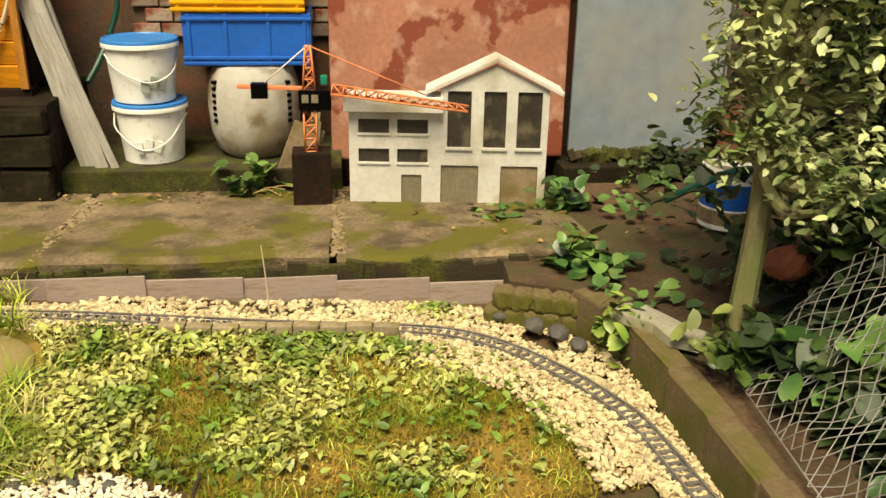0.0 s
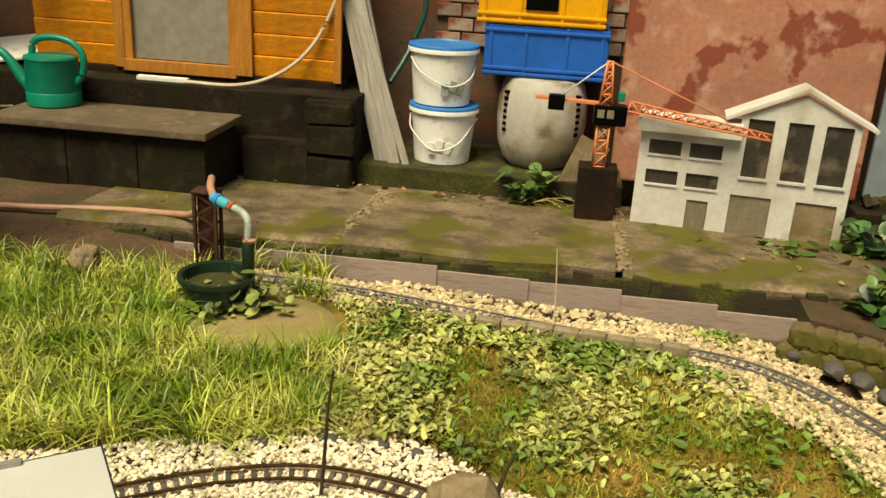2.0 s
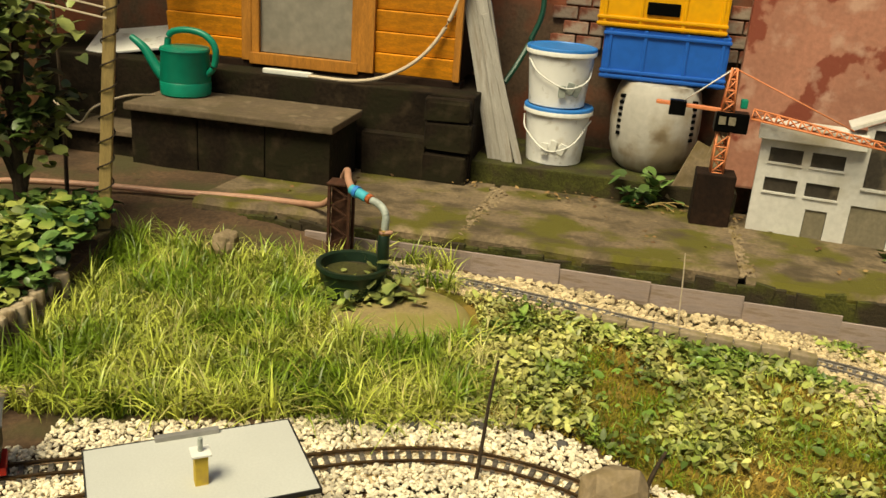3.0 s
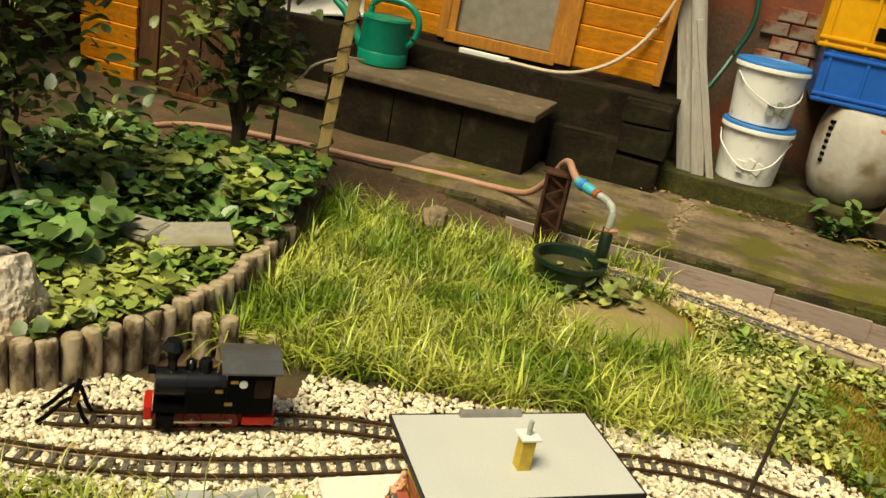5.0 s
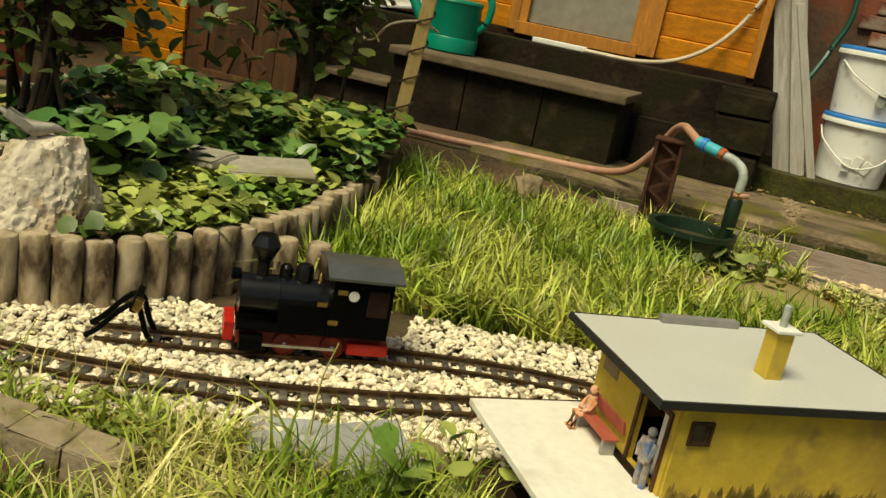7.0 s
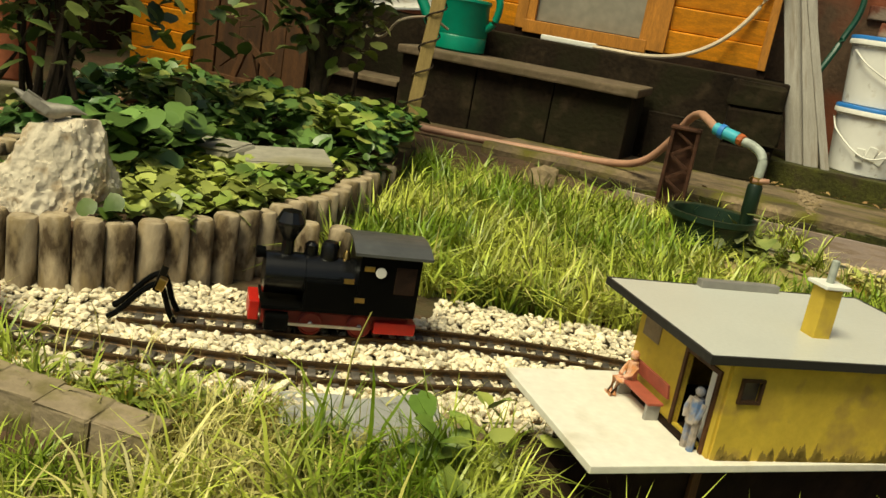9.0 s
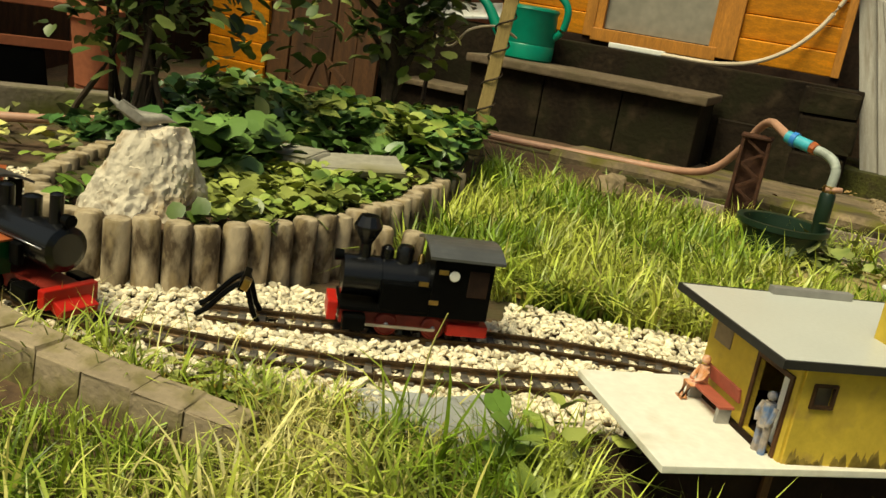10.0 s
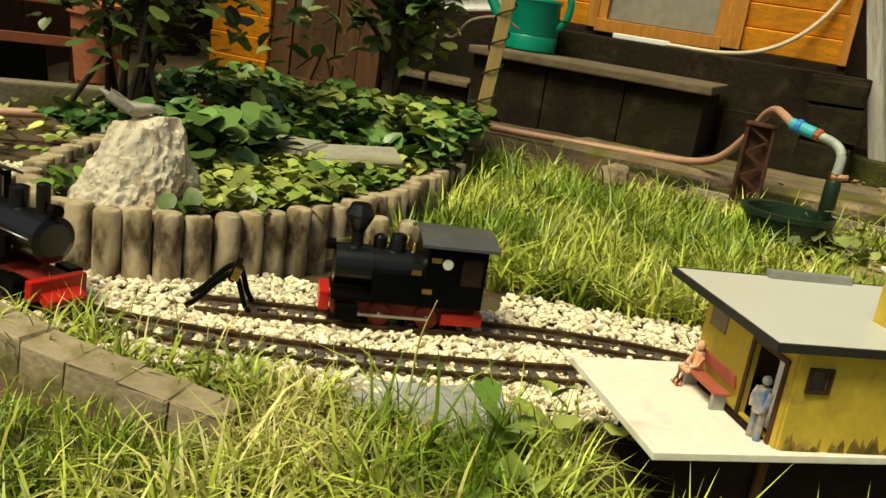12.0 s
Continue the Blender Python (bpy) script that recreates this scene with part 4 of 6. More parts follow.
def boulder(name, x, y, z, sx, sy, sz, material, label, cat="stone", group="", seed=0.0, rough=0.25, sub=3):
    bm = B()
    bmesh.ops.create_icosphere(bm, subdivisions=sub, radius=1.0)
    for v in bm.verts:
        d = v.co.normalized()
        k = 1 + rough * noise.noise(d * 1.6 + Vector((seed, 0, 0))) + rough * 0.4 * noise.noise(d * 4.5 + Vector((0, seed, 0)))
        v.co = Vector((d.x * sx, d.y * sy, d.z * sz)) * k
    for f in bm.faces:
        f.smooth = sub > 3
    return solid(name, bm, material, label, cat, group, m=pose(x, y, z, 0, 0, seed * 40))


boulder("sandstone", -0.74, 2.57, 0.055, 0.055, 0.04, 0.05, M["kerb"], "ochre sandstone at the lawn's edge", seed=2.0)

# ---- stake and twigs ----
pole = thing("wooden_stake", pose(-1.135, 2.6, 0.04), "square wooden stake wound with dark string", "stake")
part("post", placed(box(B(), 0, 0, 0.45, 0.036, 0.03, 0.9, bevel=0.004), pose(0, 0, 0, -2, 4.5, 10)), M["pole_wood"], pole)
hel = [Vector((0.0245 * math.cos(a), 0.0225 * math.sin(a), 0.03 + a * 0.0125)) for a in np.arange(0, 62, 0.5)]
bm = sweep(B(), hel, 0.0028, 5)
part("string", placed(bm, pose(0, 0, 0, -2, 4.5, 10)), M["bark_dark"], pole, "dark twisted string")


def stick(pts, r, material, label, name="twig", group="twigs"):
    return solid(name, sweep(B(), smooth_path(pts, 5), r, 6, r * 0.6), material, label, "twig", group)


stick([(0.0, 1.45, -0.02), (0.007, 1.45, 0.09), (0.013, 1.45, 0.19), (0.022, 1.45, 0.272)], 0.0048, M["bark_dark"], "thin dark twig stuck upright by the rails")
stick([(0.34, 1.42, -0.02), (0.355, 1.42, 0.05), (0.375, 1.425, 0.1)], 0.006, M["bark_dark"], "short dark twig stuck by the rails")
stick([(0.10, 1.66, -0.02), (0.102, 1.66, 0.05)], 0.004, M["pole_wood"], "short pale stick in the gravel")
stick([(0.674, 2.343, -0.05), (0.668, 2.345, 0.08), (0.66, 2.347, 0.195)], 0.0028, M["hose_white"], "thin pale straw beside the rear track")
stick([(-1.36, 2.9, 0.05), (-1.35, 2.9, 0.4), (-1.36, 2.9, 0.8)], 0.008, M["bark_dark"], "slim dark plant cane", "cane")
stick([(-0.96, 1.13, -0.03), (-0.955, 1.12, 0.07), (-0.94, 1.11, 0.13)], 0.0016, M["grass_dry"], "thin dry stem near the siding")
for u, du, v in ((0.02, 0.16, 3.41), (0.09, -0.12, 3.39), (-0.02, 0.10, 3.36)):
    a, b = uv(u, v), uv(u + du, v - 0.03)
    stick([(*a, 0.06), ((a[0] + b[0]) / 2, (a[1] + b[1]) / 2, 0.075), (*b, 0.055)], 0.0028, M["pole_wood"], "dry twig lying before the ledge")
bm = sweep(B(), smooth_path([(-1.4, 2.95, 0.4), (-1.3, 2.9, 0.34), (-1.24, 2.88, 0.40), (-1.17, 3.0, 0.42), (-1.13, 3.2, 0.39)], 6), 0.004, 6)
solid("cable", bm, M["hose_white"], "thin white cable running behind the stake", "cable")
for dz in (0.0, 0.03):
    bm = sweep(B(), [(-1.085, 2.6, 0.76 - dz), (-1.5, 2.55, 0.84 - dz), (-2.2, 2.45, 0.9)], 0.003, 5)
    solid("string_line", bm, M["hose_white"], "pale string tied to the wooden stake", "string", "strings on the stake")
boulder("rough_stone", 0.275, 1.40, 0.005, 0.085, 0.055, 0.07, M["kerb"], "brown rough stone beside the track", seed=5.0, sub=2)
for i, (x, y) in enumerate(((-0.2, 1.64), (-0.13, 1.65), (0.13, 1.63), (0.02, 1.66), (0.2, 1.6), (-0.26, 1.645))):
    boulder("pebble", x, y, -0.008, 0.02, 0.015, 0.012, M["dark_stone"], "dark flat pebble at the gravel's edge", "stone", "dark pebbles", seed=i + 1.0, sub=2)

# ---- raised bed with palisades ----
PAL = [(-1.76, 1.80), (-1.73, 1.62), (-1.68, 1.45), (-1.585, 1.335), (-1.50, 1.308), (-1.42, 1.33), (-1.35, 1.37), (-1.29, 1.445), (-1.235, 1.53), (-1.187, 1.645), (-1.155, 1.76), (-1.135, 1.9), (-1.115, 2.06), (-1.10, 2.2)]
bm = lathe(B(), [(0.0205, -0.04), (0.0208, 0.0), (0.0208, 0.121), (0.0178, 0.1255), (0.010, 0.126)], 14)
PMESH = mesh_of("palisade", bm, M["palisade"])
line = dense(PAL, 0.002)
acc, i = 0.0, 0
for a, b in zip(line, line[1:]):
    acc += (b - a).length
    if acc >= 0.0412:
        acc = 0.0
        i += 1
        ob = new("palisade", PMESH)
        ob.matrix_basis = pose(b.x, b.y, -0.03 + rng.uniform(-0.004, 0.003), rng.uniform(-2, 2), rng.uniform(-2, 2), i * 77)
        tagged(ob, "round grey concrete palisade with brown weathering", "palisade", "palisades round the bed")
for x, y, z in ((-1.135, 1.615, -0.047), (-1.088, 1.625, -0.047), (-1.04, 1.665, -0.098), (-0.995, 1.675, -0.098)):
    ob = new("palisade", PMESH)
    ob.matrix_basis = pose(x, y, z, rng.uniform(-3, 3), rng.uniform(-3, 3), x * 500)
    tagged(ob, "short round concrete palisade before the grass", "palisade", "loose palisades")
bm = B()
pl = [(p.x, p.y) for p in line[::60]] + [(-1.1, 2.62), (-1.35, 2.75), (-1.75, 2.7), (-1.95, 2.3)]
top = [bm.verts.new((x, y, 0.075)) for x, y in pl]
low = [bm.verts.new((x, y, -0.06)) for x, y in pl]
bm.faces.new(top)
for i in range(len(pl)):
    bm.faces.new((low[i], low[(i + 1) % len(pl)], top[(i + 1) % len(pl)], top[i]))
tagged(solid("bed_soil", bm, M["soil"], "dark soil filling the raised bed", "soil"), kind="structure")
rock = B()
bmesh.ops.create_icosphere(rock, subdivisions=6, radius=1.0)
cuts = []
for k in range(26):
    d = Vector((math.cos(k * 2.4), math.sin(k * 2.4), -0.15 + 0.95 * ((k * 7) % 26) / 26)).normalized()
    cuts.append((d, 0.74 + 0.17 * noise.noise(d * 3 + Vector((5, 0, 0)))))
for v in rock.verts:
    d = v.co.normalized()
    r = min([1.0] + [h / d.dot(n_) for n_, h in cuts if d.dot(n_) > 0.3])
    q = d * r * (1.03 + 0.05 * noise.noise(d * 5) - 0.10 * abs(noise.noise(d * 3.4 + Vector((0, 7, 0)))) - 0.06 * abs(noise.noise(d * 8)) + 0.04 * noise.noise(d * 19) + 0.02 * noise.noise(d * 37))
    t = max(0.0, q.z)
    v.co = Vector((q.x * (0.136 - 0.036 * t), q.y * (0.10 - 0.02 * t), q.z * 0.168))
    v.co.x += 0.016 * t
    v.co.z = min(v.co.z, 0.142 + 0.1 * (v.co.x - 0.02) - 2.2 * (v.co.x - 0.01) ** 2 + 0.014 * noise.noise(v.co * 28))
for f in rock.faces:
    f.smooth = True
solid("limestone_rock", rock, M["limestone"], "large pale rough limestone rock in the bed", "rock", m=pose(-1.492, 1.437, 0.065, 0, 0, 25))
bm = B()
prof = [(-0.062, 0.062, 0.003), (-0.05, 0.052, 0.009), (-0.036, 0.038, 0.012), (-0.02, 0.027, 0.014), (-0.002, 0.02, 0.0165), (0.016, 0.018, 0.0155), (0.03, 0.019, 0.012), (0.04, 0.02, 0.0105), (0.05, 0.018, 0.008), (0.06, 0.014, 0.003), (0.07, 0.01, 0.001)]
rings = [[bm.verts.new((x, 0.9 * r * math.cos(a), z + r * math.sin(a))) for a in (2 * math.pi * k / 12 for k in range(12))] for x, z, r in prof]
for a, b in zip(rings, rings[1:]):
    for k in range(12):
        bm.faces.new((a[k], a[(k + 1) % 12], b[(k + 1) % 12], b[k])).smooth = True
bm.faces.new(rings[0])
bm.faces.new(rings[-1])
for s in (-1, 1):
    box(bm, -0.022, s * 0.013, 0.036, 0.055, 0.004, 0.018, pose(0, 0, 0, s * 12, 38, 0), 0.0015)
sweep(bm, [(0.002, 0.0, 0.01), (0.002, 0.0, -0.012)], 0.007, 6)
solid("bird_figure", bm, M["bird"], "small grey bird ornament perched on the rock", "ornament", m=pose(-1.497, 1.43, 0.206, 0, -8, 20) @ Matrix.Scale(0.74, 4))
for x, y, yaw, s in ((-1.28, 1.94, 25, 1.0), (-1.43, 1.92, -15, 0.8)):
    bm = box(B(), 0, 0, 0, 0.15 * s, 0.11 * s, 0.016, bevel=0.004)
    for v in bm.verts:
        v.co += Vector((rng.uniform(-1, 1), rng.uniform(-1, 1), 0)) * 0.006
    solid("stepping_stone", bm, M["flat_stone"], "flat grey stepping stone among the leaves", "stone", "stepping stones", m=pose(x, y, 0.112, 3, -4, yaw) @ Matrix.Scale(1.15, 4))

# ---- front kerb and slate ----
for i in range(11):
    k = (i - 0.5) * 0.5
    x = -1.185 - k * 0.128
    a = math.atan((0.012 + 0.012 * max(0.0, k)) / 0.128)
    bm = box(B(), 0, 0, 0, 0.0643 / math.cos(a), 0.052, 0.10, bevel=0.003)
    for v in bm.verts:
        v.co += Vector((rng.uniform(-1, 1), rng.uniform(-1, 1), rng.uniform(-1, 1))) * 0.0018
    solid("border_stone", bm, M["edge_block"], "brownish concrete lawn border stone", "kerb", "border stones", m=pose(x, 0.998 + 0.012 * k + 0.006 * k * k, -0.042 + 0.008 * k + rng.uniform(-0.002, 0.002), 0, 3.5, -math.degrees(a) + rng.uniform(-0.6, 0.6)))
for x, y, w, d, yaw, mt, lb in ((-0.985, 1.12, 0.08, 0.06, 20, "slate", "grey slate piece before the track"), (-0.895, 1.125, 0.125, 0.09, 35, "slate", "larger grey slate slab before the track")):
    bm = box(B(), 0, 0, 0, w, d, 0.014, bevel=0.003)
    for v in bm.verts:
        v.co += Vector((rng.uniform(-1, 1), rng.uniform(-1, 1), rng.uniform(-0.3, 0.3))) * 0.008
    solid("slate_slab", bm, M[mt], lb, "stone", "slates before the track", m=pose(x, y, -0.008, 7, -3, yaw))
boulder("brown_stone", -0.825, 1.165, -0.02, 0.045, 0.032, 0.022, M["kerb"], "flat brown stone beside the platform", seed=8.0, sub=2)

# ---- station ----
st = thing("model_station", pose(-0.4936, 1.1445, 0.087, 0, 0, 22), "yellow model railway station with flat grey roof", "model building")
pf = thing("platform_base", pose(-0.502, 1.147, -0.12, 0, 0, 24), "white platform slab on a dark support", "platform")
part("platform_top", box(B(), -0.027, 0.001, 0.203, 0.464, 0.214, 0.008, bevel=0.001), M["platform"], pf, "whitish platform slab")
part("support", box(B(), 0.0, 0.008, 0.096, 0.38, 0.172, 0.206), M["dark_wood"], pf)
WX0, WX1, WY0, WY1, WH = -0.127, 0.16, -0.092, 0.08, 0.106
wl = facade(-0.172, 0.0, 0, WH, [(-0.160, -0.105, 0.004, 0.084)], 0.006)
part("wall", placed(wl, Matrix.Translation((WX0, WY1, 0)) @ pose(0, 0, 0, 0, 0, 90)), M["st_yellow"], st)
part("wall", placed(facade(WX0, WX1, 0, WH, [(-0.114, -0.092, 0.064, 0.086)], 0.006), Matrix.Translation((0, WY0, 0))), M["st_yellow"], st)
part("wall", box(B(), (WX0 + WX1) / 2, WY1, WH / 2, WX1 - WX0, 0.006, WH), M["st_yellow"], st)
part("wall", box(B(), WX1, 0, WH / 2, 0.006, WY1 - WY0, WH), M["st_yellow"], st)
part("floor", box(B(), 0.0, 0, 0.001, 0.28, 0.15, 0.002), M["dark_wood"], st)
roof = part("roof", box(B(), 0.008, 0, WH + 0.0055, 0.344, 0.216, 0.007, bevel=0.001), M["st_roof"], st, "smooth grey roof sheet")
for x, y, sx, sy in ((0.008, -0.109, 0.346, 0.003), (-0.1655, 0, 0.003, 0.221), (0.008, 0.109, 0.346, 0.003), (0.1815, 0, 0.003, 0.221)):
    part("fascia", box(B(), x, y, WH + 0.005, sx, sy, 0.0085), M["st_roof_edge"], roof, "dark roof edge")
ch = part("chimney", box(B(), 0.005, -0.035, WH + 0.034, 0.021, 0.021, 0.054, bevel=0.001), M["st_yellow"], st)
part("chimney_cap", box(B(), 0.005, -0.035, WH + 0.065, 0.031, 0.031, 0.004, bevel=0.001), M["white"], ch, "white chimney cap")
part("flue", lathe(B(), [(0.004, WH + 0.067), (0.004, WH + 0.09), (0.003, WH + 0.091)], 10, Matrix.Translation((0.005, -0.035, 0))), M["pipe_grey"], ch)
part("vent", box(B(), 0.003, 0.103, WH + 0.0135, 0.108, 0.012, 0.009, bevel=0.001), M["wire"], st, "pale grey ridge bar")
dr = part("door", box(B(), WX0 + 0.012, -0.059, 0.042, 0.004, 0.016, 0.078), M["white"], st, "white half-open door leaf")
part("door_leaf", placed(box(B(), 0, 0, 0.042, 0.003, 0.03, 0.078), Matrix.Translation((WX0 + 0.018, -0.073, 0)) @ pose(0, 0, 0, 0, 0, 40)), M["white"], dr)
part("door_frame", placed(facade(-0.165, -0.100, 0, 0.089, [(-0.160, -0.105, -1, 0.084)], 0.009), Matrix.Translation((WX0 - 0.001, WY1, 0)) @ pose(0, 0, 0, 0, 0, 90)), M["brown_wood"], st, "brown door frame")
part("window_pane", box(B(), -0.103, WY0 + 0.001, 0.075, 0.022, 0.002, 0.022), M["pane_dark"], st)
part("window_frame", placed(facade(-0.116, -0.09, 0.062, 0.088, [(-0.113, -0.093, 0.065, 0.085)], 0.004), Matrix.Translation((0, WY0 - 0.004, 0))), M["brown_wood"], st, "brown window frame")
bm = B()
for i in range(150):
    x = rng.uniform(WX0 + 0.006, WX1 - 0.006)
    h = 0.003 + 0.03 * rng.random() ** 2.0 * max(0.05, 0.45 + noise.noise(Vector((x * 25, 0, 1))))
    w = 0.0015 + 0.004 * rng.random()
    b = [bm.verts.new((x + w * a, WY0 - 0.0034, c * h)) for a, c in ((-1, 0.0), (1, 0.0), (0.7, 0.55), (0.15, 1.0), (-0.6, 0.6))]
    f = [bm.verts.new(q.co + Vector((0, -0.0005, 0))) for q in b]
    bm.faces.new(f)
    for k in range(5):
        bm.faces.new((b[k], b[(k + 1) % 5], f[(k + 1) % 5], f[k]))
part("grime", bm, M["st_grime"], st, "dirt stains along the wall foot")
part("relief", box(B(), WX0 - 0.0038, 0.05, 0.08, 0.0014, 0.035, 0.028, bevel=0.0005), M["kerb"], st, "faded brown wall plaque")

SM = pose(-0.4936, 1.1445, 0.087, 0, 0, 22)
bench = thing("model_bench", SM @ pose(-0.149, 0.018, 0.0), "small red slatted bench against the yellow wall", "bench")
part("seat", box(B(), 0, 0, 0.019, 0.018, 0.072, 0.003, bevel=0.0006), M["bench_red"], bench)
part("backrest", box(B(), 0.011, 0, 0.034, 0.003, 0.072, 0.016, pose(0, 0, 0, 0, -10, 0), 0.0006), M["bench_red"], bench)
for y in (-0.031, 0.031):
    part("leg", box(B(), 0.0, y, 0.009, 0.016, 0.005, 0.018, bevel=0.0006), M["wire"], bench)
bm = sweep(B(), smooth_path([(0.004, 0, 0.021), (0.004, 0, 0.035), (0.004, 0, 0.047)], 4), 0.0085, 8, 0.006)
bmesh.ops.create_icosphere(bm, subdivisions=2, radius=0.0062, matrix=Matrix.Translation((0.003, 0, 0.056)))
for s in (-0.005, 0.005):
    sweep(bm, [(0.003, s, 0.022), (-0.016, s, 0.021), (-0.018, s, 0.002), (-0.024, s, 0.001)], 0.0042, 6)
    sweep(bm, [(0.004, s * 1.9, 0.043), (-0.002, s * 2.1, 0.032), (-0.009, s, 0.027)], 0.003, 6)
solid("seated_figurine", bm, M["fig_orange"], "small painted seated figurine on the bench", "figurine", m=SM @ pose(-0.150, 0.045, 0.0) @ Matrix.Scale(0.86, 4))
bm = B()
for s in (-0.0055, 0.0055):
    sweep(bm, [(0, s, 0.0), (0, s, 0.036)], 0.0046, 8)
    sweep(bm, [(0, s * 1.9, 0.062), (-0.004, s * 2.2, 0.05), (-0.006, s * 1.6, 0.038)], 0.0032, 6)
sweep(bm, [(0, 0, 0.034), (0, 0, 0.05), (0, 0, 0.065)], 0.0095, 8, 0.0075)
bmesh.ops.create_icosphere(bm, subdivisions=2, radius=0.0062, matrix=Matrix.Translation((0, 0, 0.0735)))
solid("standing_figurine", bm, M["fig_grey"], "small grey standing figurine before the station door", "figurine", m=SM @ pose(-0.14, -0.072, 0.0, 0, 0, 10) @ Matrix.Scale(0.84, 4))

# ---- buffer stop ----
bs = thing("buffer_stop", pose(-1.268, 1.283, 0.0, 0, 0, 17), "black curved model buffer stop at the siding's end", "buffer stop")
for y in (-0.022, 0.022):
    part("bow", sweep(B(), smooth_path([(-0.045, y, 0.0), (-0.03, y, 0.012), (-0.005, y, 0.04), (0.012, y, 0.052), (0.022, y, 0.045), (0.032, y, 0.015), (0.04, y, 0.0)], 5), 0.0042, 6), M["black"], bs)
bm_ = part("beam", box(B(), 0.016, 0, 0.052, 0.01, 0.066, 0.016, pose(0, 0, 0, 0, 20, 0), 0.002), M["black"], bs)
part("marker", box(B(), 0.02, -0.028, 0.055, 0.011, 0.012, 0.018, pose(0, 0, 0, 0, 20, 0), 0.002), M["brass"], bm_, "yellowish end marker")


# ---- locomotives ----
def wheel(parent, x, y, r, material):
    t = Matrix.Translation((x, y, r)) @ pose(0, 0, 0, 90)
    w = part("wheel", lathe(B(), [(r * 0.3, -0.003), (r, -0.003), (r, 0.001), (r * 0.84, 0.003), (r * 0.8, 0.001), (r * 0.3, 0.001)], 20, t), M["steel"] if material is None else M[material], parent)
    part("hub", lathe(B(), [(0.003, -0.004), (0.0035, 0.005), (0.002, 0.006)], 8, t), M["steel"], w)


def roof_curve(x0, x1, half, z, rise, th):
    bm = B()
    n = 10
    rings = []
    for x in (x0, x1):
        a = [bm.verts.new((x, half * (2 * i / n - 1), z + rise * (1 - (2 * i / n - 1) ** 2))) for i in range(n + 1)]
        b = [bm.verts.new((x, half * (2 * i / n - 1), z - th + rise * (1 - (2 * i / n - 1) ** 2))) for i in range(n + 1)]
        rings.append(a + b[::-1])
    k = len(rings[0])
    for i in range(k):
        bm.faces.new((rings[0][i], rings[0][(i + 1) % k], rings[1][(i + 1) % k], rings[1][i]))
    bm.faces.new(rings[0])
    bm.faces.new(rings[1][::-1])
    return bm


L1 = thing("steam_locomotive", pose(-1.034, 1.3625, 0.0, 0, 0, 20.5), "black model tank locomotive with red frame and spark arrestor", "model locomotive")
AX = pose(0, 0, 0, 0, 90, 0)
part("frame", box(B(), 0.005, 0, 0.022, 0.205, 0.05, 0.02, bevel=0.001), M["loco_red_dull"], L1, "red chassis frame")
part("buffer_beam", box(B(), -0.108, 0, 0.03, 0.014, 0.056, 0.028, bevel=0.002), M["loco_red"], L1, "bright red buffer beam")
part("rear_step", box(B(), 0.088, 0, 0.019, 0.06, 0.07, 0.018, bevel=0.002), M["loco_red"], L1, "red rear frame")
part("running_board", box(B(), 0.0, 0, 0.041, 0.2, 0.084, 0.005, bevel=0.001), M["black"], L1)
part("boiler", lathe(B(), [(0.02, -0.1), (0.029, -0.098), (0.03, -0.045), (0.0285, -0.044), (0.0285, 0.04)], 24, Matrix.Translation((0, 0, 0.078)) @ AX), M["black_gloss"], L1)
part("side_tank", box(B(), -0.008, -0.036, 0.063, 0.075, 0.014, 0.042, bevel=0.003), M["black"], L1)
part("side_tank", box(B(), -0.008, 0.036, 0.063, 0.075, 0.014, 0.042, bevel=0.003), M["black"], L1)
part("chimney", lathe(B(), [(0.009, 0.1), (0.0085, 0.126), (0.0205, 0.149), (0.0205, 0.152), (0.0135, 0.166), (0.011, 0.166)], 12, Matrix.Translation((-0.07, 0, 0)), False), M["black_gloss"], L1)
part("dome", lathe(B(), [(0.013, 0.1), (0.0125, 0.122), (0.01, 0.128), (0.004, 0.129)], 18, Matrix.Translation((-0.012, 0, 0))), M["black_gloss"], L1)
part("sand_dome", lathe(B(), [(0.01, 0.1), (0.0095, 0.12), (0.005, 0.124)], 14, Matrix.Translation((-0.037, 0.006, 0))), M["black_gloss"], L1)
part("bell", lathe(B(), [(0.006, 0.1), (0.005, 0.113), (0.002, 0.118)], 12, Matrix.Translation((0.012, 0, 0))), M["brass"], L1)
cabp = part("cab", box(B(), 0.068, -0.043, 0.085, 0.085, 0.004, 0.09, bevel=0.001), M["black"], L1)
part("cab_side", box(B(), 0.068, 0.043, 0.085, 0.085, 0.004, 0.09, bevel=0.001), M["black"], cabp)
part("cab_front", box(B(), 0.027, 0, 0.088, 0.004, 0.086, 0.085, bevel=0.001), M["black"], cabp)
part("cab_back", box(B(), 0.109, 0, 0.075, 0.004, 0.086, 0.065, bevel=0.001), M["black"], cabp)
part("dial", lathe(B(), [(0.0075, 0.0), (0.0075, 0.003), (0.006, 0.0035)], 16, Matrix.Translation((0.054, -0.045, 0.104)) @ pose(0, 0, 0, 90)), M["white"], cabp, "round white gauge")
for x, z in ((0.038, 0.108), (0.03, 0.062), (0.012, 0.088)):
    part("number_plate", box(B(), x, -0.0455, z, 0.014, 0.002, 0.007, bevel=0.0005), M["brass"], cabp, "small brass plate")
part("doorway", box(B(), 0.09, -0.0445, 0.094, 0.03, 0.003, 0.04, bevel=0.002), M["dark_wood"], cabp)
part("roof", roof_curve(0.014, 0.122, 0.056, 0.132, 0.012, 0.004), M["loco_roof"], L1, "glossy curved black roof")
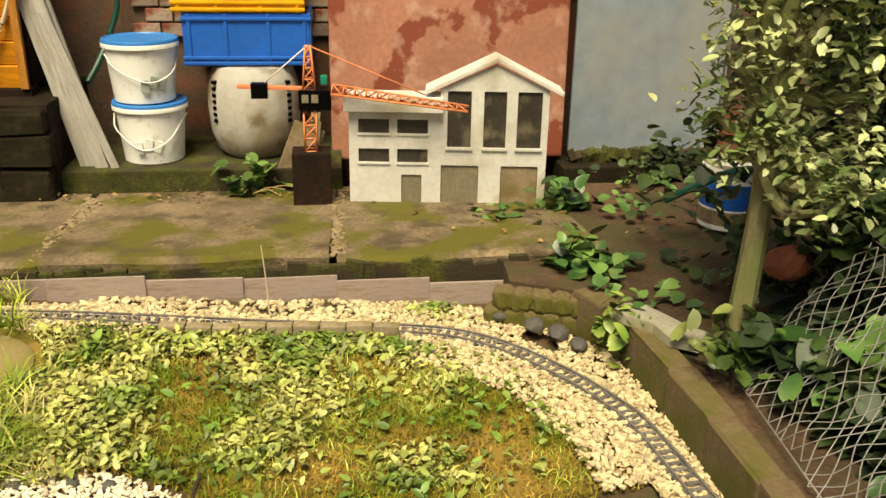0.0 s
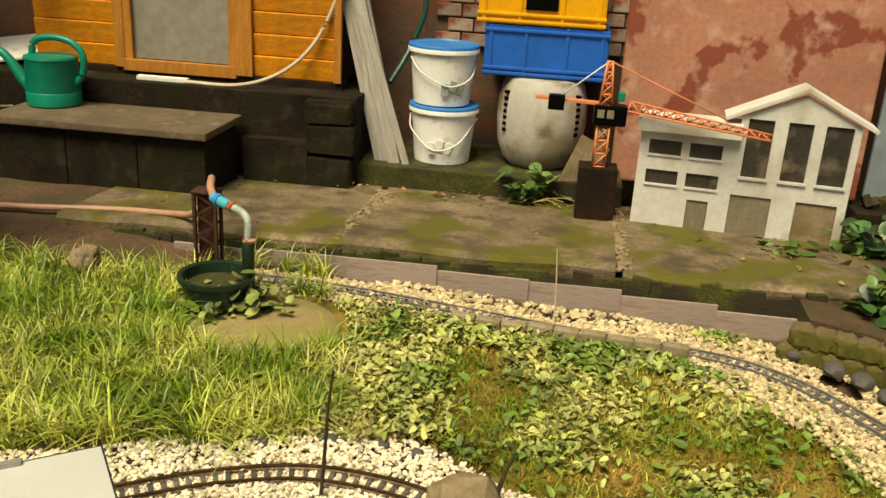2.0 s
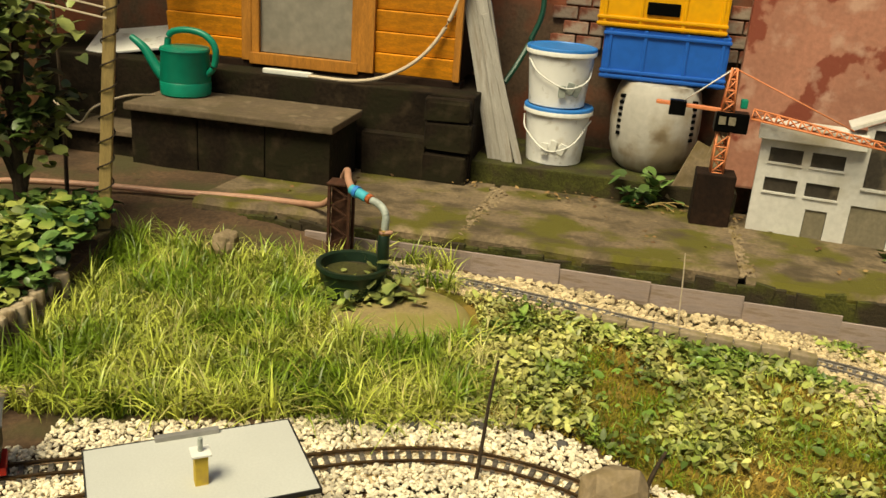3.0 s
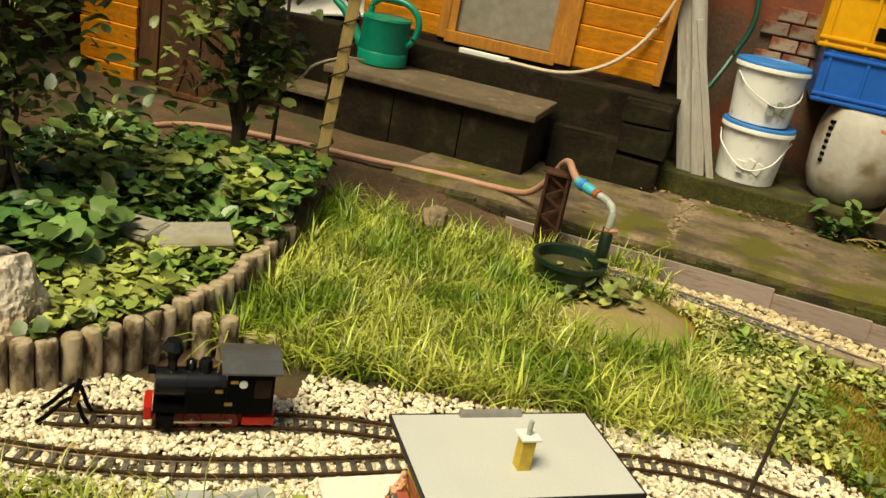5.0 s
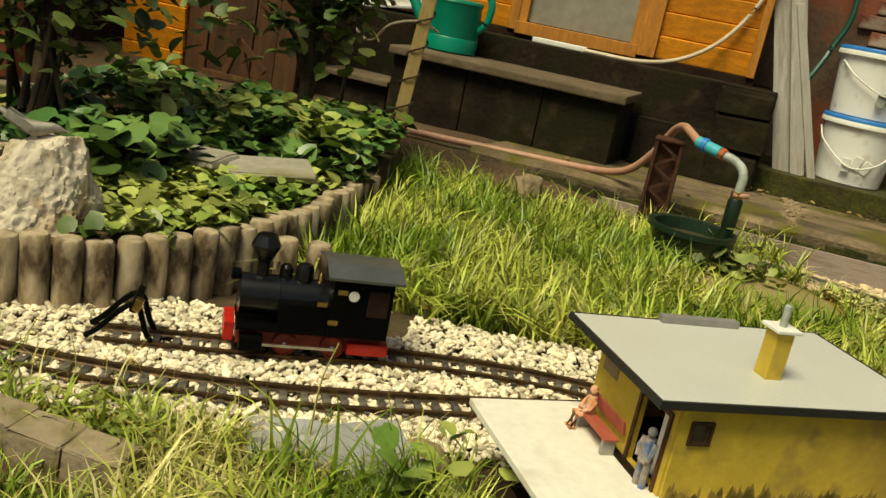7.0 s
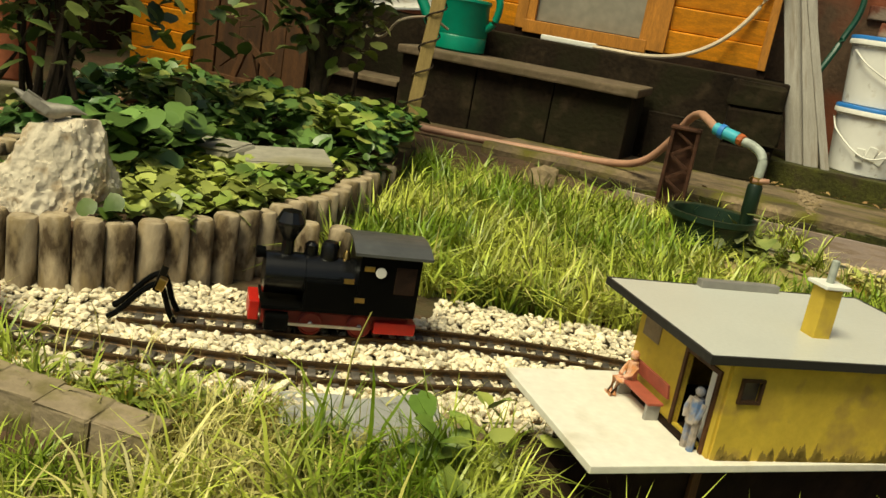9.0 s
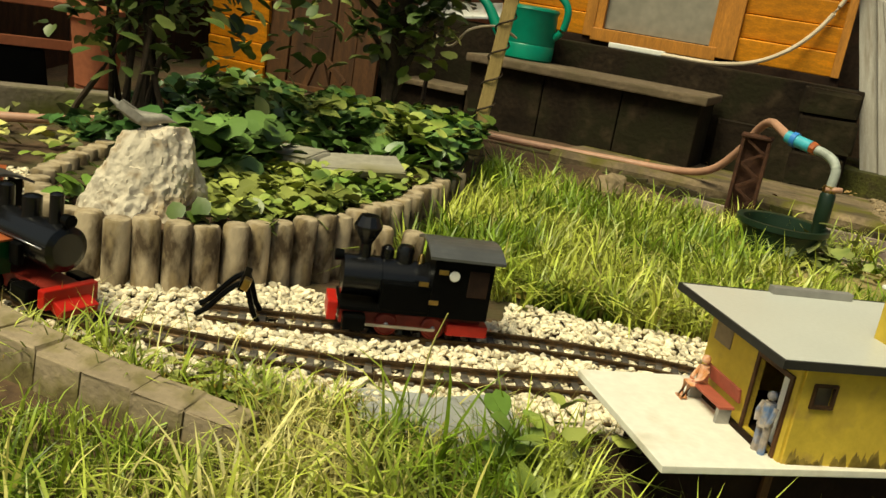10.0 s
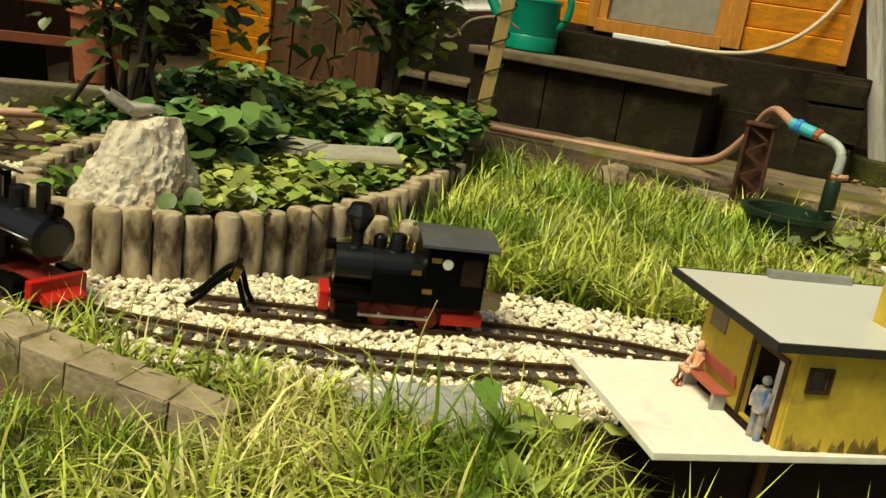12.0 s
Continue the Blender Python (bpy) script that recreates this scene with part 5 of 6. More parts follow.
part("cylinder", box(B(), -0.078, -0.04, 0.022, 0.032, 0.02, 0.022, bevel=0.003), M["black"], L1)
part("cylinder", box(B(), -0.078, 0.04, 0.022, 0.032, 0.02, 0.022, bevel=0.003), M["black"], L1)
for x in (-0.03, 0.038):
    for y in (-0.028, 0.028):
        wheel(L1, x, y, 0.0175, "loco_red_dull")
part("rod", box(B(), -0.02, -0.036, 0.017, 0.12, 0.002, 0.004), M["steel"], L1)
part("headlight", lathe(B(), [(0.008, -0.006), (0.009, 0.006), (0.006, 0.007)], 12, Matrix.Translation((-0.105, 0, 0.105)) @ pose(0, 0, 0, 0, -90, 0)), M["black"], L1)

GT = thing("steam_locomotive", pose(-1.563, 1.209, 0.0, 0, 0, -22), "green and black model steam locomotive with red frame", "model locomotive")
part("frame", box(B(), 0, 0, 0.024, 0.25, 0.05, 0.024, bevel=0.001), M["loco_red_dull"], GT, "dull red frame")
part("buffer_beam", box(B(), 0.132, 0, 0.026, 0.014, 0.08, 0.026, bevel=0.002), M["loco_red"], GT, "bright red buffer beam")
part("cow_catcher", box(B(), 0.146, 0, 0.014, 0.024, 0.055, 0.014, pose(0, 0, 0, 0, 20, 0), 0.002), M["loco_red"], GT)
part("boiler", lathe(B(), [(0.0285, -0.06), (0.0285, 0.075), (0.031, 0.076), (0.031, 0.123), (0.022, 0.127)], 24, Matrix.Translation((0, 0, 0.085)) @ AX), M["black_gloss"], GT)
for s in (-1, 1):
    tk = part("side_tank", box(B(), 0.012, s * 0.04, 0.06, 0.085, 0.018, 0.045, bevel=0.002), M["loco_green"], GT, "dark green side tank")
    part("line", box(B(), 0.012, s * 0.04, 0.0835, 0.087, 0.02, 0.003, bevel=0.0005), M["line_red"], tk)
    cs = part("cab_panel", box(B(), -0.085, s * 0.044, 0.062, 0.085, 0.004, 0.052, bevel=0.001), M["loco_green"], GT, "green cab side")
    part("line", box(B(), -0.085, s * 0.0455, 0.0875, 0.086, 0.003, 0.003), M["line_red"], cs)
    part("doorway", box(B(), -0.088, s * 0.0465, 0.064, 0.022, 0.003, 0.05), M["black"], cs)
    for x in (-0.055, -0.025, 0.0):
        part("badge", box(B(), x, s * 0.0495, 0.066, 0.009, 0.002, 0.006), M["line_red"], tk)
    part("post", box(B(), -0.125, s * 0.043, 0.108, 0.004, 0.004, 0.045), M["black"], GT)
    part("cab_window", box(B(), -0.06, s * 0.044, 0.11, 0.03, 0.003, 0.042), M["black"], GT)
part("cab_front", box(B(), -0.043, 0, 0.105, 0.004, 0.088, 0.06), M["black"], GT)
gr = part("roof", roof_curve(-0.14, -0.03, 0.055, 0.134, 0.014, 0.004), M["loco_roof"], GT, "glossy dark curved roof")
part("vent", lathe(B(), [(0.009, 0.146), (0.009, 0.151), (0.005, 0.152)], 14, Matrix.Translation((-0.08, -0.01, 0))), M["white"], gr, "small white vent")
for x, r, h in ((-0.008, 0.0105, 0.032), (0.048, 0.013, 0.03), (0.1, 0.009, 0.045)):
    part("dome" if x < 0.09 else "chimney", lathe(B(), [(r * 1.1, 0.108), (r, 0.113), (r, 0.108 + h), (r * 0.7, 0.11 + h), (r * 0.3, 0.111 + h)], 18, Matrix.Translation((x, 0, 0))), M["black_gloss"], GT)
part("headlight", lathe(B(), [(0.008, -0.006), (0.009, 0.007), (0.006, 0.008)], 12, Matrix.Translation((0.124, 0, 0.124)) @ AX), M["black"], GT)
part("pump", box(B(), 0.07, -0.034, 0.07, 0.02, 0.01, 0.03, bevel=0.003), M["black"], GT)
part("handrail", sweep(B(), [(0.03, -0.034, 0.09), (0.12, -0.034, 0.09)], 0.0012, 5), M["steel"], GT)
for s in (-1, 1):
    part("cylinder", box(B(), 0.1, s * 0.04, 0.026, 0.036, 0.02, 0.024, bevel=0.003), M["black"], GT)
    for x in (-0.09, -0.035, 0.015, 0.06):
        wheel(GT, x, s * 0.028, 0.0155, "black")

TN = thing("tender", pose(-1.745, 1.372, 0.0, 0, 0, -57), "green model coal tender with red frame", "model tender")
part("frame", box(B(), 0, 0, 0.022, 0.15, 0.06, 0.022, bevel=0.001), M["loco_red_dull"], TN, "dull red frame")
bd = part("body", box(B(), 0, 0, 0.063, 0.148, 0.086, 0.058, bevel=0.002), M["loco_green"], TN)
part("line", box(B(), 0, 0, 0.0925, 0.15, 0.088, 0.003), M["line_red"], bd)
part("bunker", box(B(), 0.01, 0, 0.106, 0.11, 0.066, 0.024, bevel=0.002), M["black"], TN, "black coal bunker")
for x in (-0.045, 0.045):
    for y in (-0.028, 0.028):
        wheel(TN, x, y, 0.0135, "black")


# ---- plants ----
def blades(name, pts, length, width, material, label, lean=0.5, cat="grass", tuft=1):
    """Grass blades, a narrow bent strip each, joined; with tuft > 1 each point sends up a spreading tuft."""
    p = np.repeat(np.array(pts), tuft, 0)
    n = len(p)
    grow = np.repeat(rng.uniform(0.7, 1.25, len(pts)), tuft)
    flow = np.repeat(rng.uniform(0, 2 * np.pi, len(pts)), tuft)
    L = length * rng.uniform(0.45, 1.25, n) * (grow if tuft > 1 else 1.0)
    a, b = rng.uniform(0, 2 * np.pi, n), rng.uniform(0, 2 * np.pi, n)
    if tuft > 1:
        a = flow + rng.normal(0, 1.1, n)
        b = a + np.pi / 2 + rng.normal(0, 0.5, n)
    le = lean * rng.uniform(0.15, 1.3, n)
    side = np.stack([np.cos(b), np.sin(b), np.zeros(n)], 1) * (width * rng.uniform(0.6, 1.2, n))[:, None] / 2
    out = np.stack([np.cos(a), np.sin(a), np.zeros(n)], 1)
    if tuft > 1:
        p = p + out * (length * 0.14 * rng.random(n))[:, None]
    up = np.array([0, 0, 1.0])

    def at(f, bend):
        return p + out * (L * le * bend)[:, None] + up * (L * (f - 0.35 * le * le * f ** 3))[:, None]

    m1, m2, tip = at(0.4, 0.15), at(0.75, 0.5), at(1.0, 1.0)
    v = np.stack([p - side, p + side, m1 - side * 0.9, m1 + side * 0.9, m2 - side * 0.6, m2 + side * 0.6, tip], 1).reshape(-1, 3)
    o = (np.arange(n) * 7)[:, None]
    q = np.concatenate([o + np.array([[0, 1, 3, 2]]), o + np.array([[2, 3, 5, 4]])])
    t = o + np.array([[4, 5, 6]])
    return tagged(raw(name, v, [*map(tuple, q), *map(tuple, t)], material, True), label, cat, kind="stuff")


LEAF = [(0, 0.08, 0.0), (0, 0.38, -0.03), (0, 0.7, -0.05), (0, 1.0, -0.16), (-0.2, -0.02, 0.03), (-0.42, 0.2, 0.07), (-0.47, 0.46, 0.06), (-0.3, 0.77, -0.01)]
LEAF = np.array(LEAF + [(-x, y, z) for x, y, z in LEAF[4:]])


def leaf_mesh(pts, size, aspect=0.75, tilt=(0.1, 0.9), jitter=0.45):
    """Heart-shaped leaves with a folded midrib, turned at random."""
    n = len(pts)
    p = np.array(pts)
    s = size * rng.uniform(1 - jitter, 1 + jitter, n)[:, None]
    yaw, pit, rol = rng.uniform(0, 2 * np.pi, n), rng.uniform(*tilt, n), rng.uniform(-0.5, 0.5, n)
    fwd = np.stack([np.cos(yaw) * np.cos(pit), np.sin(yaw) * np.cos(pit), np.sin(pit) * rng.choice([1, 1, -0.6], n)], 1)
    rgt = np.stack([-np.sin(yaw) * np.cos(rol), np.cos(yaw) * np.cos(rol), np.sin(rol)], 1)
    nor = np.cross(rgt, fwd) * -1
    curl = rng.uniform(0.3, 1.9, n)[:, None, None]
    k = LEAF[None] * np.array([aspect, 1.0, 1.0])
    v = p[:, None] + s[:, None] * (k[..., :1] * rgt[:, None] + (k[..., 1:2] - 0.4) * fwd[:, None] + k[..., 2:] * curl * nor[:, None])
    o = np.arange(n) * len(LEAF)
    f = []
    for t in ((0, 1, 5, 4), (1, 2, 6, 5), (2, 3, 7, 6), (1, 0, 8, 9), (2, 1, 9, 10), (3, 2, 10, 11)):
        f += [tuple(r) for r in (o[:, None] + np.array([t])).tolist()]
    return v.reshape(-1, 3), f


def leaves(name, pts, size, material, label, cat="plants", **kw):
    v, f = leaf_mesh(pts, size, **kw)
    return tagged(raw(name, v, f, material, True), label, cat, kind="stuff")


def spots(n, x0, x1, y0, y1, ok, z):
    out = []
    for _ in range(n * 40):
        x, y = rng.uniform(x0, x1), rng.uniform(y0, y1)
        if ok(x, y):
            out.append((x, y, z(x, y)))
            if len(out) == n:
                break
    return out


BED = [(p.x, p.y) for p in line[::40]]


def in_bed(x, y):
    if y < 1.3 or y > 2.65:
        return False
    edge = max((px for px, py in BED if abs(py - y) < 0.06), default=-1.1)
    return -1.9 < x < edge - 0.02


FARN = np.array([(p.x, p.y) for p in far_line[::8]])
NEARN = np.array([(p.x, p.y) for p in list(main_line[::8]) + list(side_line[::8])])


def dist_to(arr, x, y):
    return float(np.min(np.hypot(arr[:, 0] - x, arr[:, 1] - y)))


def lawn(x, y):
    if (x + 0.18) ** 2 + (y - 2.25) ** 2 < 0.056 or (x + 0.335) ** 2 + (y - 2.375) ** 2 < 0.0105:
        return False
    if 0.0 < x < 1.1 and y > 2.40 - 0.345 * (x - 0.33):
        return False
    return x > -1.12 and y > 1.64 - 0.9 * max(0, x - 0.22) and not in_bed(x, y) and dist_to(FARN, x, y) > 0.075 and dist_to(NEARN, x, y) > 0.13 and SA * x + CA * y < 2.55 and x < 1.33


# moss carpet over the lawn
step_ = 0.03
gx, gy = np.arange(-1.12, 1.34, step_), np.arange(1.2, 2.75, step_)
cells, idx, vv = [], {}, []
for i, x in enumerate(gx):
    for j, y in enumerate(gy):
        d = dist_to(FARN, x, y)
        inside = (not in_bed(x, y)) and d > 0.07 and SA * x + CA * y < 2.56 and x < 1.33 and (y > 1.66 or (x > 0.35 and y > 1.3 + 0.2 * noise.noise(Vector((x * 5, 0, 0))) and x < 1.3))
        inside = inside and not (0.0 < x < 1.1 and y > 2.40 - 0.345 * (x - 0.33))
        bald = x > 0.9 and noise.noise(Vector((x * 4, y * 4, 7))) > -0.1
        if inside and not (bald and d < 0.2):
            idx[i, j] = len(vv)
            vv.append((x, y, ground_z(x, y) + 0.008 + 0.006 * noise.noise(Vector((x * 22, y * 22, 0)))))
ff = [(idx[i, j], idx[i + 1, j], idx[i + 1, j + 1], idx[i, j + 1]) for (i, j) in idx if (i + 1, j) in idx and (i + 1, j + 1) in idx and (i, j + 1) in idx]
tagged(raw("moss_carpet", vv, ff, M["moss_lawn"], True), "yellowish moss carpet covering the lawn", "moss", kind="stuff")

gz = lambda x, y: ground_z(x, y)
behind = lambda x, y: y > 2.44 - 0.345 * (x - 0.33) and SA * x + CA * y < 2.575 and dist_to(FARN, x, y) > 0.03
stones("gravel", spots(900, 0.0, 1.25, 1.98, 2.6, behind, lambda x, y: ground_z(x, y) + 0.006 + 0.004 * rng.random()), 0.0105, M["ballast_far"], "yellowish gravel between track and boards")
dens = lambda x, y, a, b: rng.random() < a + b * noise.noise(Vector((x * 3.1, y * 3.1, 9)))
blades("lawn_grass", spots(1500, -1.12, 0.0, 1.62, 2.7, lambda x, y: lawn(x, y) and dens(x, y, 0.75, 0.6), gz), 0.098, 0.0058, M["grass"], "long unmown green lawn grass in tufts", 1.2, tuft=9)
blades("lawn_grass", spots(4500, -1.12, 0.0, 1.62, 2.7, lawn, gz), 0.06, 0.0045, M["grass"], "shorter green grass between the tufts", 0.9)
blades("lawn_grass", spots(330, -1.0, 0.1, 1.66, 2.68, lambda x, y: lawn(x, y) and dens(x, y, 0.6, 0.8), gz), 0.088, 0.0045, M["grass_dry"], "dry yellow blades among the lawn grass", 1.25, tuft=8)
blades("lawn_grass", spots(5200, -0.1, 1.25, 1.4, 2.3, lambda x, y: lawn(x, y) and noise.noise(Vector((x * 3, y * 3, 2))) > -0.12, gz), 0.042, 0.0028, M["grass"], "short sparse grass in the weedy lawn", 1.0)
mz = lambda x, y: ground_z(x, y) + 0.004
blades("moss_tufts", spots(26000, -0.15, 1.32, 1.3, 2.35, lambda x, y: lawn(x, y) and noise.noise(Vector((x * 7, y * 7, 4))) > -0.6, mz), 0.019, 0.0042, M["moss_tuft"], "short yellow-brown moss tufts in the lawn", 0.9, "moss")
blades("moss_tufts", spots(5000, -0.1, 1.3, 1.35, 2.3, lambda x, y: lawn(x, y) and noise.noise(Vector((x * 5, y * 5, 14))) > 0.02, mz), 0.028, 0.0036, M["grass"], "short fresh moss and grass tufts in the lawn", 1.0, "moss")
lowz = lambda x, y: ground_z(x, y) + 0.016 + rng.uniform(0, 0.022)
weedy = lambda x, y: lawn(x, y) and x > -0.45 and noise.noise(Vector((x * 4, y * 4, 11))) + 0.75 * (y - 1.95) + 0.25 * (0.5 - x) > rng.uniform(-0.45, 0.2)
leaves("weeds", spots(7200, -0.5, 1.25, 1.4, 2.4, weedy, lowz), 0.0185, M["weed"], "low leafy weeds and clover in the lawn", tilt=(0.0, 1.0), jitter=0.65, aspect=0.58)
leaves("weeds", spots(520, -0.2, 1.25, 1.35, 2.4, lawn, lowz), 0.026, M["strawberry"], "broad green weed leaves in the lawn", tilt=(0.0, 0.7), aspect=0.6)
leaves("weeds", spots(380, 0.15, 1.2, 2.0, 2.3, lambda x, y: lawn(x, y) and 0.11 < dist_to(FARN, x, y) < 0.22, lowz), 0.034, M["strawberry"], "darker weed leaves before the edging board", tilt=(0.0, 0.9), aspect=0.5)
# near strip and front grass
strip = lambda x, y: dist_to(NEARN, x, y) > 0.055 and y > 1.02
leaves("weeds", spots(420, -1.62, -1.1, 1.03, 1.12, strip, lambda x, y: -0.012 + rng.uniform(0, 0.016)), 0.016, M["weed"], "small yellowish clover beside the track", tilt=(0.0, 0.6))
front = lambda x, y: not (x < -1.1 and y > 0.87) and not (-1.72 < x < -1.12 and 0.965 < y < 1.09) and not (-0.76 < x < -0.28 and 0.97 + 0.35 * (x + 0.68) < y)
fz = lambda x, y: ground_z(x, y) - 0.005
blades("tall_grass", spots(900, -1.75, -0.2, 0.42, 0.955, front, fz), 0.088, 0.0052, M["grass"], "tall overhanging green grass in front", 1.15, tuft=9)
blades("tall_grass", spots(430, -1.7, -0.25, 0.5, 0.96, front, fz), 0.095, 0.0042, M["grass_dry"], "pale straw-coloured grass blades in front", 1.4, tuft=8)
blades("tall_grass", spots(420, -0.86, -0.72, 0.93, 1.08, front, fz), 0.11, 0.0036, M["grass"], "grass tuft beside the platform", 1.0)
leaves("weeds", spots(60, -0.85, -0.5, 0.86, 1.12, front, lambda x, y: ground_z(x, y) + rng.uniform(0.02, 0.08)), 0.032, M["strawberry"], "lobed green leaves around the platform", tilt=(0.0, 0.8))
blades("tall_grass", spots(1500, -1.12, -0.74, 0.93, 1.07, lambda x, y: True, lambda x, y: ground_z(x, y) - 0.002), 0.055, 0.003, M["grass_dry"], "short straw-coloured grass before the slates", 1.2)
blades("tall_grass", spots(2600, -1.75, -1.08, 0.8, 0.965, lambda x, y: y < 0.955 + 0.25 * max(0, -1.2 - x), lambda x, y: ground_z(x, y) - 0.004), 0.045, 0.0034, M["grass"], "short grass before the border stones", 1.0)
blades("strip_moss", spots(2600, -1.7, -1.02, 1.0, 1.13, strip, lambda x, y: -0.02), 0.026, 0.004, M["moss_tuft"], "yellow-green moss beside the border stones", 1.0, "moss")
blades("strip_grass", spots(110, -1.7, -1.0, 1.0, 1.12, strip, lambda x, y: -0.02), 0.055, 0.004, M["grass"], "short grass tufts beside the border stones", 1.1, tuft=7)
blades("platform_grass", spots(46, -0.98, -0.70, 0.90, 1.07, front, fz), 0.105, 0.0048, M["grass"], "leaning grass tufts at the platform's corner", 0.9, tuft=7)
leaves("platform_weeds", spots(16, -0.88, -0.70, 0.98, 1.14, lambda x, y: y < 1.17 + 0.9 * (x + 0.72) and y > 0.95, lambda x, y: ground_z(x, y) + rng.uniform(0.04, 0.1)), 0.03, M["strawberry"], "lobed leaves beside the white platform", tilt=(0.0, 0.9), aspect=1.0)
blades("platform_grass", spots(26, -0.72, -0.3, 0.84, 0.95, lambda x, y: y < 0.93 + 0.35 * (x + 0.68), fz), 0.13, 0.0048, M["grass"], "grass blades before the platform's dark support", 0.7, tuft=6)
leaves("platform_weeds", spots(30, -0.74, -0.3, 0.86, 1.0, lambda x, y: y < 0.95 + 0.35 * (x + 0.68), lambda x, y: ground_z(x, y) + rng.uniform(0.03, 0.09)), 0.032, M["strawberry"], "broad leaves before the platform", tilt=(0.0, 0.8), aspect=1.0)
blades("track_grass", spots(140, -1.5, -0.7, 1.06, 1.2, lambda x, y: True, lambda x, y: -0.02), 0.07, 0.0024, M["grass_dry"], "stray grass blades beside the rails", 0.8)

# raised bed
leaves("strawberry_plants", spots(1150, -1.62, -1.1, 1.36, 2.0, lambda x, y: in_bed(x, y) and (x + 1.495) ** 2 + (y - 1.435) ** 2 > 0.012 and (x + 1.28) ** 2 + (y - 1.94) ** 2 > 0.006, lambda x, y: 0.078 + rng.uniform(0.0, 0.035)), 0.03, M["strawberry"], "bright green low strawberry leaves", tilt=(0.0, 0.9), aspect=0.95)
leaves("ivy_plants", spots(1750, -1.9, -1.05, 1.75, 2.66, lambda x, y: x < -1.1 and y - 1.9 > -0.55 * (-1.35 - x) and (x + 1.28) ** 2 + (y - 1.94) ** 2 > 0.012, lambda x, y: 0.08 + rng.uniform(0.0, 0.05) + 0.045 * min(1, max(0, (y - 2.0) / 0.3)) + 0.03 * noise.noise(Vector((x * 9, y * 9, 1)))), 0.038, M["ivy"], "dark green broad ground-cover leaves", tilt=(0.0, 1.0), jitter=0.6, aspect=0.95)
# brighter leaf material among the ivy paints the light caught by upper leaves
leaves("ivy_plants", spots(420, -1.75, -1.1, 2.1, 2.6, lambda x, y: noise.noise(Vector((x * 7, y * 7, 3))) > 0.0, lambda x, y: 0.13 + rng.uniform(0.0, 0.06)), 0.042, M["strawberry"], "broad leaves coloured lighter to look lit", tilt=(0.0, 0.6), aspect=0.95)
leaves("ivy_plants", spots(150, -1.64, -1.42, 1.60, 1.9, in_bed, lambda x, y: 0.09 + rng.uniform(0, 0.10)), 0.054, M["ivy"], "large blue-green leaves behind the rock", tilt=(0.0, 0.8), aspect=1.0)
leaves("weeds", spots(260, -2.6, -1.85, 1.7, 2.5, lambda x, y: True, lambda x, y: 0.0 + rng.uniform(0, 0.05)), 0.04, M["weed"], "scattered weeds on bare soil", tilt=(0.0, 0.8))
leaves("tub_ivy", [(-0.25 + rng.normal(0, 0.05), 2.36 + rng.normal(0, 0.035), 0.0 + abs(rng.normal(0, 0.035))) for _ in range(170)], 0.036, M["rose_leaf"], "grey-green ivy round the standpipe", tilt=(0.0, 0.9), aspect=0.9)
leaves("tub_ivy", [(-0.36 + rng.normal(0, 0.07), 2.29 + rng.normal(0, 0.03), 0.0 + abs(rng.normal(0, 0.02))) for _ in range(50)], 0.035, M["weed"], "pale leaves before the green tub", tilt=(0.0, 0.9))
for u, v, n, s, lb in ((-0.05, 3.42, 46, 0.055, "small dark ivy plant at the ledge"), (1.16, 3.14, 60, 0.06, "leafy weed beside the model house"), (1.05, 2.58, 70, 0.06, "weeds over the mossy blocks")):
    x, y = uv(u, v)
    leaves("ivy_plant", [(x + rng.normal(0, 0.055), y + rng.normal(0, 0.03), 0.04 + abs(rng.normal(0, 0.06))) for _ in range(n)], s, M["ivy"], lb, tilt=(0.0, 1.0), aspect=0.8)
leaves("bank_weeds", spots(150, 1.5, 2.5, 1.75, 3.0, lambda x, y: noise.noise(Vector((x * 3, y * 3, 5))) > -0.05 and math.hypot(x - 2.2, y - 2.2) > 0.26, lambda x, y: 0.05 + rng.uniform(0, 0.05)), 0.043, M["ivy"], "broad weeds on the brown bank", tilt=(0.0, 0.8), aspect=0.9)
leaves("bank_weeds", [(1.72 + rng.normal(0, 0.07), 2.13 + rng.normal(0, 0.05), 0.06 + abs(rng.normal(0, 0.03))) for _ in range(26)], 0.058, M["ivy"], "round blue-green leaves on the bank", tilt=(0.0, 0.5), aspect=1.05)
leaves("kerb_weeds", [(1.56 + rng.normal(0, 0.03), 1.83 + rng.normal(0, 0.05), 0.03 + rng.normal(0, 0.045)) for _ in range(70)], 0.045, M["strawberry"], "green weed hanging over the kerb", tilt=(0.0, 1.1), aspect=0.7)
leaves("kerb_weeds", [(1.66 + rng.normal(0, 0.05), 1.46 + rng.normal(0, 0.06), 0.08 + abs(rng.normal(0, 0.07))) for _ in range(110)], 0.042, M["rose_leaf"], "dark leaves round the trunk's foot", tilt=(0.0, 1.1), aspect=0.8)
x, y = uv(1.72, 3.5)
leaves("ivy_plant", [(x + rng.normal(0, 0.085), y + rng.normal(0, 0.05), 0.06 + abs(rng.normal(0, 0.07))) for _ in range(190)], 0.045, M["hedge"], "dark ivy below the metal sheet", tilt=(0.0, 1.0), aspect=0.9)


